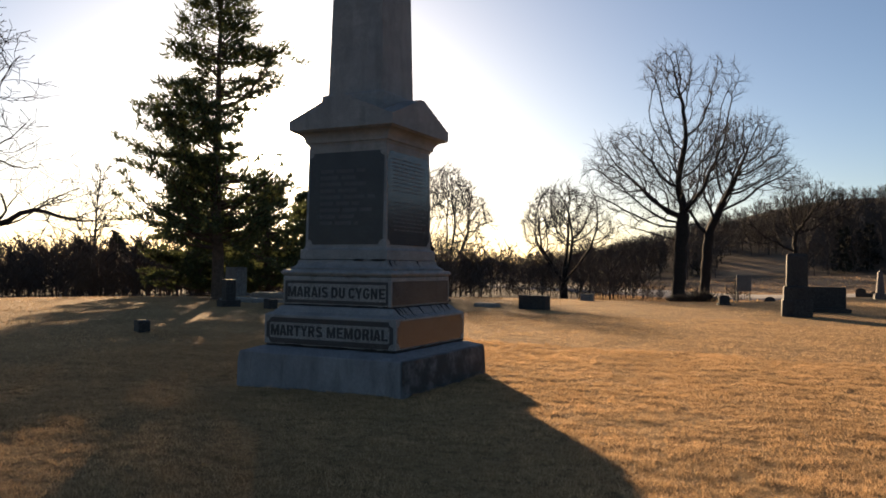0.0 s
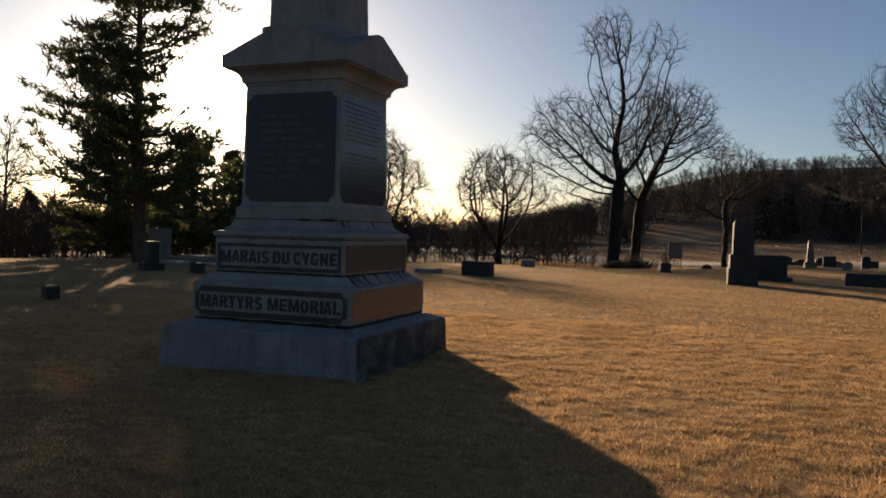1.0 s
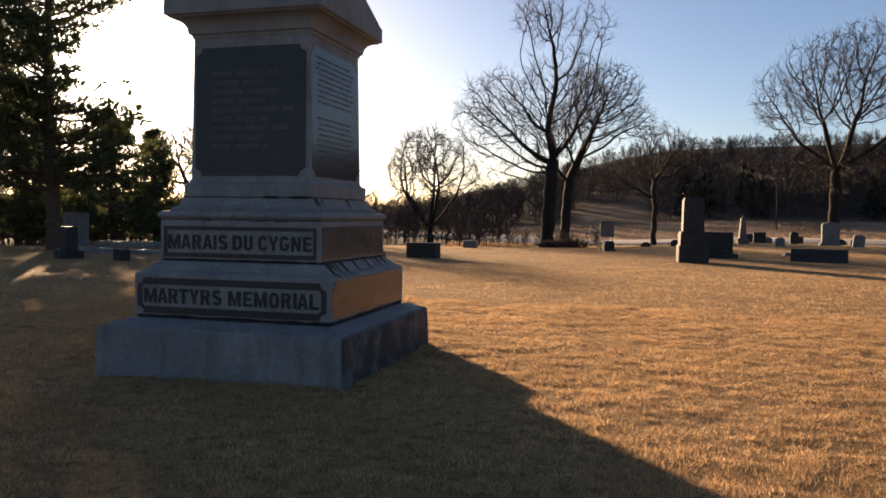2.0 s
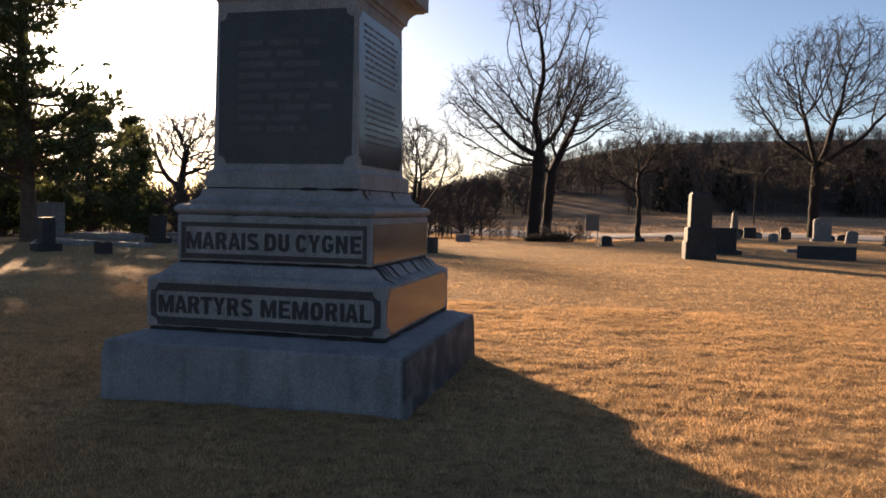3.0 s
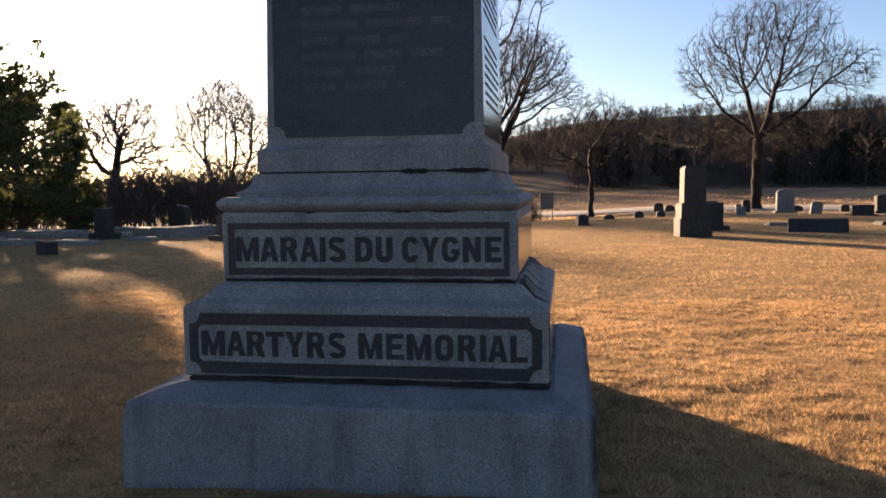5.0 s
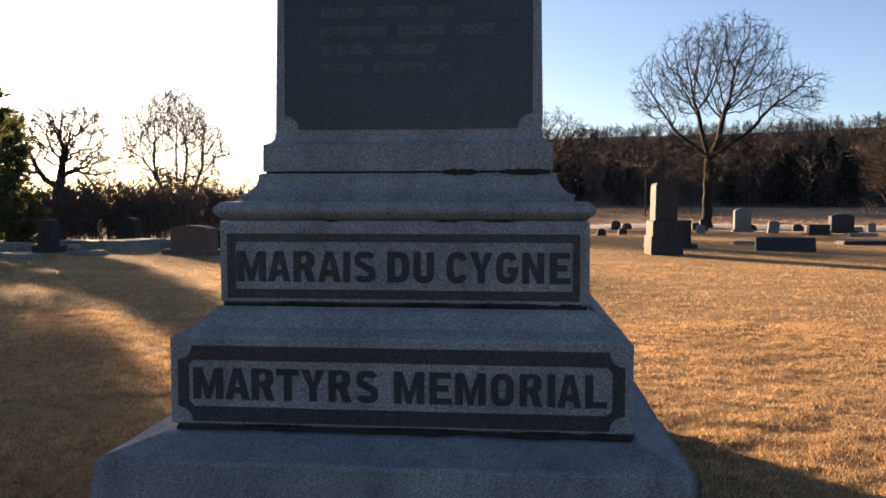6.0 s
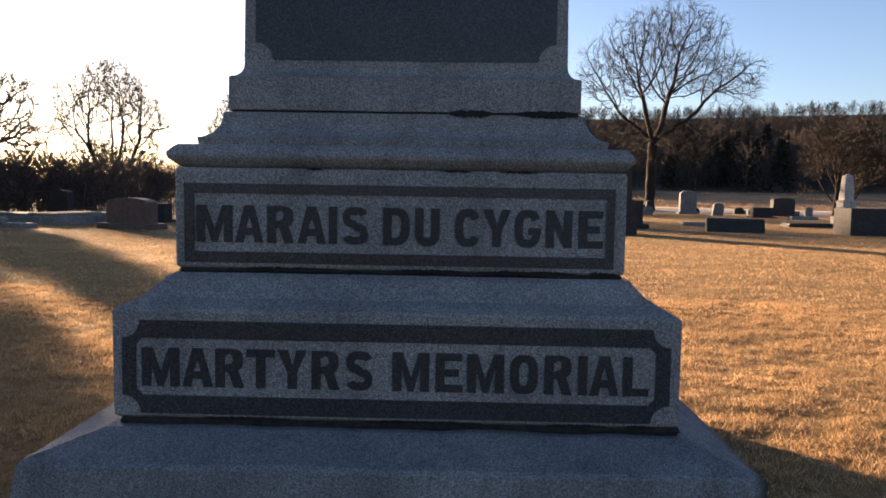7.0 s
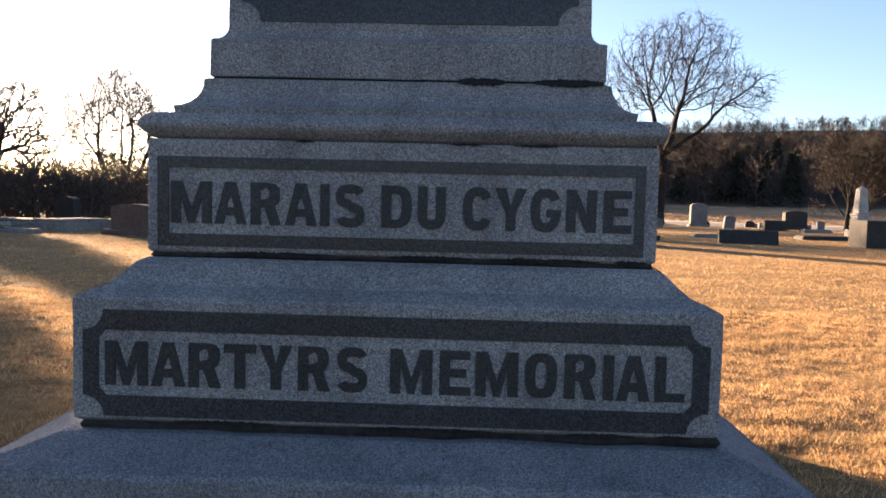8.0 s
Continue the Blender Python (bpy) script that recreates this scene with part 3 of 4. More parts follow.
def ledger(at, w, d, h, label, turn=0, mat=None):
    """A low kerbed grave cover: coping round a flat slab."""
    g = thing("grave_ledger", label, "grave cover", on_ground(*at), turn, "grave covers")
    part("coping", box(w, d, h * 0.7 + 0.03, 0.02), mat or CONCRETE, g)
    part("cover_slab", box(w * 0.94, d * 0.9, h * 0.35, 0.02, (0, 0, h * 0.7 + 0.02)), mat or CONCRETE, g)


def tiered_monument(at, turn):
    g = thing("tiered_gravestone", "tall dark granite gravestone on a stepped rough base", "gravestone", on_ground(*at), turn, "gravestones")
    part("base", square_lathe([(0.45, 0), (0.445, 0.54), (0.43, 0.57)], 0.025, 10), STONE_DARK, g, "rock-faced base block")
    part("middle_block", square_lathe([(0.4, 0.565), (0.4, 0.95), (0.37, 1.0), (0.34, 1.01)], 0.01, 8), STONE_DARK, g)
    part("die", square_lathe([(0.315, 1.0), (0.305, 1.95), (0.298, 2.0), (0.26, 2.07)], 0.006, 8), STONE_DARK, g)


def small_obelisk(at, turn):
    g = thing("obelisk_gravestone", "white marble obelisk gravestone on a pale stepped base", "gravestone", on_ground(*at), turn, "gravestones")
    part("base", square_lathe([(0.4, 0), (0.4, 0.3), (0.38, 0.33), (0.3, 0.34)], 0.006, 6), STONE_WHITE, g)
    part("die", square_lathe([(0.27, 0.34), (0.26, 0.9), (0.29, 0.93), (0.29, 0.98), (0.24, 1.02)], 0.004, 6), STONE_WHITE, g)
    part("shaft", square_lathe([(0.215, 1.02), (0.15, 2.0), (0.0, 2.12)], 0.004, 4), STONE_WHITE, g)


tiered_monument((4.7, 18.75), 4)
headstone((5.55, 22.2), 1.3, 0.92, 0.4, STONE_DARK, "wide dark granite gravestone on a low base", 3, base=0.15)
slant_marker((8.75, 20.7), 1.7, 0.42, 0.5, STONE_DARK, "long low reddish-dark slant gravestone", -12)
ledger((8.9, 25.1), 1.2, 0.5, 0.12, "small flat pale grave marker", 5)
headstone((12.9, 40.1), 0.9, 1.3, 0.3, STONE_GREY, "upright pale grey gravestone with a shaped top", 0, 0.2, 0.12)
headstone((13.7, 37.5), 0.55, 0.68, 0.2, STONE_GREY, "small leaning grey gravestone", 0, 0.25, 0, 7)
headstone((14.9, 34.6), 0.98, 0.5, 0.4, STONE_DARK, "low dark block gravestone", 0, base=0.06)
headstone((9.75, 36.1), 0.42, 0.48, 0.2, STONE_GREY, "small pale upright gravestone", 10, 0.3)
headstone((11.5, 43.0), 0.45, 0.75, 0.25, STONE_DARK, "small dark upright gravestone", 0, 0.3)
headstone((1.68, 26.1), 0.42, 0.42, 0.35, STONE_DARK, "small dark stubby gravestone on a thin base", 15, 0.2, 0.06)
headstone((4.5, 33.3), 0.42, 0.36, 0.25, STONE_DARK, "low round-topped dark gravestone", 0, 0.4)
headstone((5.6, 34.1), 0.4, 0.34, 0.25, STONE_DARK, "low round-topped dark gravestone", 0, 0.4)
headstone((3.1, 33.1), 0.5, 0.26, 0.25, STONE_DARK, "low round-topped dark gravestone", 0, 0.35)
headstone((-3.85, 17.6), 1.05, 0.5, 0.45, STONE_DARK, "dark block gravestone sitting low in the lawn", -8)
headstone((-4.3, 26.2), 0.6, 0.32, 0.25, STONE_GREY, "low grey block gravestone", 0)
headstone((-8.8, 17.5), 1.4, 0.85, 0.4, STONE_RED, "reddish granite gravestone with a bowed top on a wider dark base", -18, 0.09, 0.16)
headstone((-9.4, 20.9), 0.8, 0.6, 0.35, STONE_DARK, "dark low gravestone on a base", -18, base=0.1)
headstone((-15.5, 26.6), 0.98, 1.05, 0.35, STONE_DARK, "dark gravestone with a pale arched back", -20, 0.12, 0.1)
headstone((-13.5, 17.9), 0.66, 0.97, 0.3, STONE_DARK, "upright dark gravestone on a thick base", -25, base=0.2)
headstone((-11.3, 12.1), 0.48, 0.36, 0.3, STONE_DARK, "small dark squat gravestone", -30, 0.1)
headstone((-13.34, 12.34), 0.5, 0.95, 0.35, STONE_DARK, "narrow dark gravestone on a wide plinth", -30, base=0.22)
headstone((-21.0, 21.5), 1.75, 1.45, 0.5, STONE_GREY, "large pale grey slab gravestone", -30, base=0.15)
headstone((-7.77, 3.34), 0.42, 0.3, 0.25, STONE_DARK, "small dark low gravestone in shade", -30, 0.1)
ledger((-13.3, 19.5), 1.9, 1.0, 0.3, "raised concrete grave cover with a pale top", -14)
ledger((-16.2, 18.8), 2.8, 1.1, 0.24, "long raised concrete grave cover", -14)
ledger((-11.6, 19.4), 1.1, 2.0, 0.33, "vaulted pale stone grave cover", -18)
ledger((-10.6, 20.6), 1.6, 1.0, 0.3, "raised concrete grave cover", -18)
ledger((-11.8, 17.1), 0.9, 0.6, 0.12, "small pale framed grave marker", -14)
ledger((-15.2, 15.4), 2.2, 0.9, 0.16, "low pale concrete grave cover", -14)
ledger((-13.0, 15.6), 1.6, 0.7, 0.12, "flat pale concrete grave cover", -20)
ledger((-5.9, 18.1), 0.9, 0.5, 0.14, "pale flat grave marker", -10)
# eastern rows
headstone((12.85, 20.55), 1.9, 0.82, 0.9, STONE_DARK, "large black polished block gravestone with a pale rough side", 6)
small_obelisk((16.2, 29.0), 5)
headstone((17.5, 38.5), 1.2, 1.0, 0.35, STONE_DARK, "upright dark gravestone pair", 5, 0.1, 0.12)
ledger((16.2, 33.0), 1.3, 0.5, 0.16, "flat grey grave marker", 4)
ledger((13.1, 25.2), 2.0, 0.7, 0.14, "flat dark grave marker flush with the lawn", 4, STONE_DARK)
rng = random.Random(11)
for i in range(26):
    x, y = rng.uniform(8, 34), rng.uniform(43, 58)
    pale = rng.random() < 0.35
    headstone((x, y), rng.uniform(0.4, 0.9), rng.uniform(0.3, 0.75), rng.uniform(0.2, 0.35), STONE_GREY if pale else STONE_DARK,
              "small pale gravestone in the far rows" if pale else "small dark gravestone in the far rows", rng.uniform(-8, 8), rng.choice((0, 0.2, 0.35)))


# ---- trees ----
def tubes(name, lines, sides, mat, parent=None, label="", least=0.0):
    """Polylines with radii as one mesh of tapering tubes."""
    verts, faces = [], []
    for pts, radii, *_ in lines:
        first = len(verts)
        for i, (p, r) in enumerate(zip(pts, radii)):
            d = (pts[min(i + 1, len(pts) - 1)] - pts[max(i - 1, 0)]).normalized()
            u = d.cross(Vector((0.31, 0.77, 0.55))).normalized()
            w = d.cross(u)
            r = max(r, least)
            for k in range(sides):
                a = 2 * math.pi * k / sides
                q = p + (u * math.cos(a) + w * math.sin(a)) * r
                verts.append(q[:])
        for i in range(len(pts) - 1):
            for k in range(sides):
                a, b = first + i * sides + k, first + i * sides + (k + 1) % sides
                faces.append((a, b, b + sides, a + sides))
    return soup(name, verts, faces, mat, parent, label, smooth=True)


def jitter(rng):
    return Vector((rng.gauss(0, 1), rng.gauss(0, 1), rng.gauss(0, 1)))


def branch(out, rng, p, d, length, r, level, spec, stem=0):
    """One branch and, through it, all that grows from it; stem is the main limb that it belongs to."""
    steps = max(2, int(length / spec["step"][level]))
    pts, radii, dirs = [p.copy()], [r], [d.copy()]
    for i in range(steps):
        d = (d + jitter(rng) * spec["crook"][level] + Vector((0, 0, spec["lift"][level]))).normalized()
        p = p + d * (length / steps)
        pts.append(p.copy())
        dirs.append(d.copy())
        radii.append(r * (1 - (1 - spec["tip"][level]) * (i + 1) / steps))
    out.setdefault(level, []).append((pts, radii, stem))
    if level >= len(spec["kids"]):
        return
    count = spec["kids"][level]
    spin = rng.uniform(0, 6.28)
    for k in range(count):
        f = spec["first"][level] + (1 - spec["first"][level]) * (k + rng.random()) / count
        i = min(int(f * steps), steps - 1)
        q = pts[i].lerp(pts[i + 1], f * steps - i)
        base = dirs[i + 1]
        side = base.orthogonal().normalized()
        spin += 2.4 + rng.uniform(-0.5, 0.5)
        side.rotate(Matrix.Rotation(spin, 3, base))
        a = radians(spec["angle"][level] * rng.uniform(0.75, 1.25))
        nd = (base * math.cos(a) + side * math.sin(a)).normalized()
        nl = length * spec["ratio"][level] * rng.uniform(0.7, 1.2) * (1.15 - spec["short"][level] * f)
        branch(out, rng, q, nd, nl, radii[i] * spec["thin"][level] * rng.uniform(0.8, 1.1), level + 1, spec, k if level == 0 else stem)


SPREADING = dict(step=(0.9, 0.7, 0.6, 0.5, 0.4), crook=(0.06, 0.12, 0.17, 0.2, 0.22), lift=(0.05, 0.06, 0.05, 0.04, 0.03), tip=(0.3, 0.2, 0.25, 0.4, 0.6),
                 kids=(13, 9, 7, 6), first=(0.24, 0.22, 0.2, 0.15), angle=(50, 42, 42, 42), ratio=(0.72, 0.5, 0.52, 0.6), short=(0.5, 0.5, 0.4, 0.3), thin=(0.64, 0.55, 0.5, 0.6))
VASE = dict(SPREADING, thin=(0.52, 0.5, 0.5, 0.6), kids=(10, 8, 7, 5), first=(0.06, 0.25, 0.2, 0.1), angle=(34, 28, 35, 40), ratio=(1.0, 0.5, 0.5, 0.55), short=(0.45, 0.5, 0.4, 0.4), lift=(0.05, 0.03, 0.04, 0.03, 0.03), crook=(0.05, 0.08, 0.12, 0.16, 0.2))
CROOKED = dict(SPREADING, thin=(0.55, 0.5, 0.5, 0.6), crook=(0.09, 0.19, 0.25, 0.28, 0.3), angle=(58, 46, 46, 48), kids=(13, 9, 6, 4), lift=(0.05, 0.05, 0.04, 0.03, 0.02), ratio=(0.8, 0.5, 0.5, 0.55))
SLIM = dict(SPREADING, kids=(26, 6, 4), first=(0.15, 0.2, 0.2), angle=(38, 35, 40), ratio=(0.3, 0.45, 0.5), short=(0.85, 0.5, 0.5), crook=(0.02, 0.08, 0.12, 0.2))


def bare_tree(at, height, r, spec, seed, label, width=0.0, lean=(0, 0), twig=0.012, trunk_share=0.8, mat=None):
    """A bare tree of a given height and crown width: trunk, each main limb with its branches, and fine twigs."""
    rng = random.Random(seed)
    out = {}
    g = thing("bare_tree", label, "tree", on_ground(*at, 0.15), 0, "bare trees")
    branch(out, rng, Vector((0, 0, 0)), Vector((lean[0], lean[1], 1)).normalized(), height * trunk_share, r, 0, spec)
    every = [p for lines in out.values() for pts, _, _ in lines for p in pts]
    k = height / max(p.z for p in every)
    far = sorted(math.hypot(p.x, p.y) for p in every)[int(len(every) * 0.97)]
    s = width / 2 / far if width else k
    for p in every:
        p.x, p.y, p.z = p.x * s, p.y * s, p.z * k
    out[0][0][1][0] *= 1.5
    tubes("trunk", out[0], 12, mat or BARK, g)
    for n, _ in enumerate(out.get(1, [])):
        tubes("limb", [x for x in out[1] + out.get(2, []) if x[2] == n], 5, mat or BARK, g, least=twig * 1.3)
    tagged(tubes("twig_spray", out.get(3, []) + out.get(4, []), 3, TWIG, g, "fine bare brown twigs", least=twig), kind="stuff")
    return g


def colonise(rng, trunk, lobes, step, sway, fan=()):
    """Grows branches from a trunk towards points scattered through the lobes of a crown; gives nodes and their parents."""
    goal = []
    for cx, cy, cz, rx, ry, rz, count in lobes:
        d = rng.normal(0, 1, (count, 3))
        d *= (rng.random((count, 1)) ** 0.38) / np.linalg.norm(d, axis=1)[:, None]
        goal.append(d * (rx, ry, rz) + (cx, cy, cz))
    goal = np.concatenate(goal)
    # clumps and gaps, and a few boughs that stand out past the rest
    wave = rng.normal(0, 1, (7, 3)) * 1.5
    thick = np.sin(goal @ wave.T + rng.uniform(0, 6.28, 7)).mean(1)
    goal = goal[(thick > -0.12) | (rng.random(len(goal)) < 0.3)]
    mid = goal.mean(0)
    reach = np.sin((goal - mid) @ (wave.T * 0.35) + rng.uniform(0, 6.28, 7)).mean(1)
    goal = mid + (goal - mid) * (1 + 0.3 * reach[:, None])
    nodes = [np.array(p, float) for p in trunk]
    parent = [max(i - 1, 0) for i in range(len(nodes))]
    ways = [np.array((0, 0, 1.0)) for _ in nodes]
    for turn, tilt, length in fan:
        d = np.array((math.sin(radians(tilt)) * math.cos(radians(turn)), math.sin(radians(tilt)) * math.sin(radians(turn)), math.cos(radians(tilt))))
        last = len(trunk) - 1
        for _ in range(int(length / step)):
            d = d + rng.normal(0, sway * 0.35, 3)
            d /= np.linalg.norm(d)
            nodes.append(nodes[last] + d * step)
            parent.append(last)
            ways.append(d)
            last = len(nodes) - 1
    best, near = np.full(len(goal), 1e9), np.zeros(len(goal), int)
    fresh, born = list(range(len(nodes))), {}
    for _ in range(150):
        if not fresh:
            break
        d = ((goal[:, None, :] - np.array([nodes[i] for i in fresh])[None]) ** 2).sum(2)
        k = d.argmin(1)
        dk = d[np.arange(len(goal)), k]
        closer = dk < best
        best[closer], near[closer] = dk[closer], np.array(fresh)[k[closer]]
        alive = best > (step * 1.25) ** 2
        goal, best, near = goal[alive], best[alive], near[alive]
        if not len(goal):
            break
        fresh = []
        for i in np.unique(near):
            born[i] = born.get(i, 0) + 1
            if born[i] > 3:
                best[near == i] = 0.0
                continue
            v = goal[near == i] - nodes[i]
            v = (v / np.linalg.norm(v, axis=1)[:, None]).mean(0)
            v = v / (np.linalg.norm(v) + 1e-6) + 0.55 * ways[i] + rng.normal(0, sway, 3) + (0, 0, 0.06)
            v /= np.linalg.norm(v)
            nodes.append(nodes[i] + v * step)
            parent.append(i)
            ways.append(v)
            fresh.append(len(nodes) - 1)
    return np.array(nodes), parent, ways


def crown_tree(at, r, fork, lobes, seed, label, step=0.5, sway=0.2, twig=0.014, lean=(0, 0), spray=2, long=1.0, fan=(), taper=0.53):
    """A bare tree grown into the lobes of its crown: trunk, each limb with its boughs, and fine twigs.
    A lobe is (across, back, up, half width, half depth, half height, density)."""
    rng = np.random.default_rng(seed)
    g = thing("bare_tree", label, "tree", on_ground(*at, 0.2), 0, "bare trees")
    rise = max(3, int(fork / step))
    trunk = [(lean[0] * fork * (i / rise) ** 1.5 + 0.05 * math.sin(i * 1.3), lean[1] * fork * i / rise, fork * i / rise) for i in range(rise + 1)]
    nodes, parent, ways = colonise(rng, trunk, lobes, step, sway, fan)
    n = len(nodes)
    # girth by the pipe rule, from the tips down
    area, kids = np.zeros(n), [[] for _ in range(n)]
    for i in range(n - 1, 0, -1):
        area[i] = max(area[i], 1.0)
        area[parent[i]] += area[i]
        kids[parent[i]].append(i)
    girth = (area / area[0]) ** taper * r
    girth[:rise] = np.maximum(girth[:rise], [r * (1.45 - 0.45 * min(1, i / 3)) if i < 3 else r * (1 - 0.25 * i / rise) for i in range(rise)])

    def chains(start, from_node):
        """Every branch of a subtree as a line with its girths, thickest first through each fork."""
        todo, lines = [(start, from_node)], []
        while todo:
            i, base = todo.pop()
            ids = [base, i]
            while kids[i]:
                order = sorted(kids[i], key=lambda q: -area[q])
                todo += [(q, i) for q in order[1:]]
                i = order[0]
                ids.append(i)
            radii = [max(girth[q], twig) for q in ids]
            radii[0] = min(radii[0], radii[1] * 1.25)
            lines.append(([Vector(nodes[q]) for q in ids], radii))
        return lines

    stem = list(range(rise + 1))
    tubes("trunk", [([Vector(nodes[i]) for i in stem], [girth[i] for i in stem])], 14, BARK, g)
    fine = []
    for i in stem[1:]:
        for q in kids[i]:
            if q in stem:
                continue
            lines = chains(q, i)
            if girth[q] < 0.12 * r:
                fine += lines
            else:
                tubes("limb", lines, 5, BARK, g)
    for i in range(rise + 1, n):
        if area[i] > 9:
            continue
        for _ in range(spray if area[i] < 4 else 1):
            d = Vector(ways[i]) + Vector(rng.normal(0, 0.55, 3)) + Vector((0, 0, 0.12))
            d.normalize()
            p, k = Vector(nodes[i]), rng.uniform(0.5, 1.3) * step * 2.2 * long
            bend = Vector(rng.normal(0, 0.14, 3)) * k
            fine.append(([p, p + d * k * 0.5 + bend, p + d * k + bend * 0.6], [twig * 0.9, twig * 0.75, twig * 0.4]))
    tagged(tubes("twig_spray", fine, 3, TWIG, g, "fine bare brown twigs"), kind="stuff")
    return g


crown_tree((-4.7, 54.0), 0.5, 7.2, [(-4.4, 0, 10.6, 3.0, 3, 3.7, 858), (-0.6, 0, 10.6, 3.4, 3.6, 4.0, 858), (-0.6, 0, 18.4, 2.3, 2.2, 2.5, 520), (3.3, 0, 17.0, 2.0, 1.6, 2.8, 156),
           (2.7, 0, 12.2, 2.3, 3, 3.4, 598), (-2.8, 0, 6.6, 2.6, 2, 1.3, 156), (-0.2, 0, 14.6, 1.6, 1.6, 1.8, 78)], 5, "tall bare spreading tree with a leaning leader", 0.34, 0.2, 0.012, (0.05, 0), 3, 1.2)
crown_tree((-7.8, 93.0), 0.6, 8.5, [(4.6, 0, 18.0, 5.6, 5, 5.6, 1352), (1.2, 0, 15.6, 3.8, 4, 4.6, 676), (9.2, 0, 15.6, 3.0, 3, 2.6, 416), (-3, 0, 12, 3, 3, 3, 208)],
           8, "bare tree with many upswept limbs", 0.5, 0.16, 0.016, (0.06, 0), 3, 1.2)
crown_tree((3.3, 68.0), 0.24, 3.8, [(0.9, 0, 9.0, 3.3, 3, 3.2, 858), (-2.7, 0, 6.3, 2.2, 2, 1.7, 338), (3.0, 0, 8.6, 1.8, 2, 2.2, 234)], 3, "small bare tree with drooping crooked limbs", 0.33, 0.3, 0.014, (0.03, 0))
crown_tree((23.8, 94.0), 0.6, 9.0, [(2.0, 0, 20.2, 7.6, 7, 6.2, 2300), (-5.0, 0, 17.4, 4.2, 5, 4.4, 950), (8.8, 0, 17.0, 4.2, 5, 3.2, 750), (0.5, 0, 9.0, 9.0, 7, 3.0, 500)],
           21, "large round-headed bare tree beyond the far graves", 0.45, 0.2, 0.014, (0.02, 0), 3, 1.2, [(180, 44, 5), (195, 18, 5), (0, 24, 6), (0, 52, 5)], 0.5)
crown_tree((-36.2, 55.0), 0.42, 5.0, [(1.2, 0, 8.8, 3.5, 3, 2.9, 760), (-1.8, 0, 8.8, 2.5, 2.4, 2.6, 460), (3.4, 0, 6.4, 2.3, 2, 1.4, 260), (-3.2, 0, 6.6, 2.2, 2, 1.3, 200)],
           15, "bare oak with crooked spreading limbs", 0.32, 0.3, 0.022, (0.02, 0), 4, 0.9, (), 0.49)
crown_tree((-37.6, 80.0), 0.36, 2.2, [(0, 0, 13.0, 4.2, 3.5, 3.8, 900), (3.6, 0, 10.4, 3.0, 3, 3.2, 520), (-3.7, 0, 11.0, 2.4, 3, 3.8, 460), (0.5, 0, 7.2, 4.6, 3, 2.2, 420)],
           17, "bare many-stemmed vase-shaped tree", 0.42, 0.13, 0.024, (0, 0), 4, 1.3, [(0, 32, 6), (180, 34, 6), (90, 12, 6), (200, 18, 6), (330, 20, 6), (120, 40, 4), (10, 52, 4), (185, 55, 4)], 0.46)
crown_tree((-20.5, 75.0), 0.32, 1.8, [(-0.4, 0, 9.2, 3.9, 3.4, 3.3, 900), (-3.3, 0, 7.8, 1.9, 2, 2.4, 260), (3.3, 0, 8.6, 1.9, 2, 2.7, 300)],
           19, "bare low vase-shaped tree at the lawn edge", 0.4, 0.12, 0.022, (0, 0), 4, 1.3, [(0, 34, 5), (180, 38, 5), (90, 10, 5), (190, 20, 5), (340, 18, 5), (170, 52, 4)], 0.44)
bare_tree((-33.0, 14.4), 17.0, 0.5, CROOKED, 23, "bare oak with twisted limbs", 19.0, (0, 0), 0.015)
bare_tree((-56.0, 42.0), 13.0, 0.16, SLIM, 27, "slim conical bare sapling", 5.0, (0, 0), 0.02)
bare_tree((31.5, 62.0), 9.5, 0.22, VASE, 51, "low bushy reddish bare tree beyond the graves", 10.0, (0, 0), 0.02)
bare_tree((37.0, 70.0), 10.5, 0.22, VASE, 53, "low bushy reddish bare tree beyond the graves", 11.0, (0, 0), 0.02)


def sprays(rng, centre, way, size, count):
    """Narrow pointed foliage sprays round a centre, lying mostly along a branch and upturned, as triangles."""
    c = rng.normal(0, 1, (count, 3)) * size * np.array((0.5, 0.5, 0.26)) + centre
    d = rng.normal(0, 0.75, (count, 3)) + np.array(way) + np.array((0, 0, 0.45))
    d /= np.linalg.norm(d, axis=1)[:, None]
    e = np.cross(d, rng.normal(0, 1, (count, 3)))
    e /= np.linalg.norm(e, axis=1)[:, None] + 1e-6
    k = rng.uniform(0.14, 0.38, (count, 1))
    return np.stack([c - e * k * 0.13, c + e * k * 0.13, c + d * k], 1)


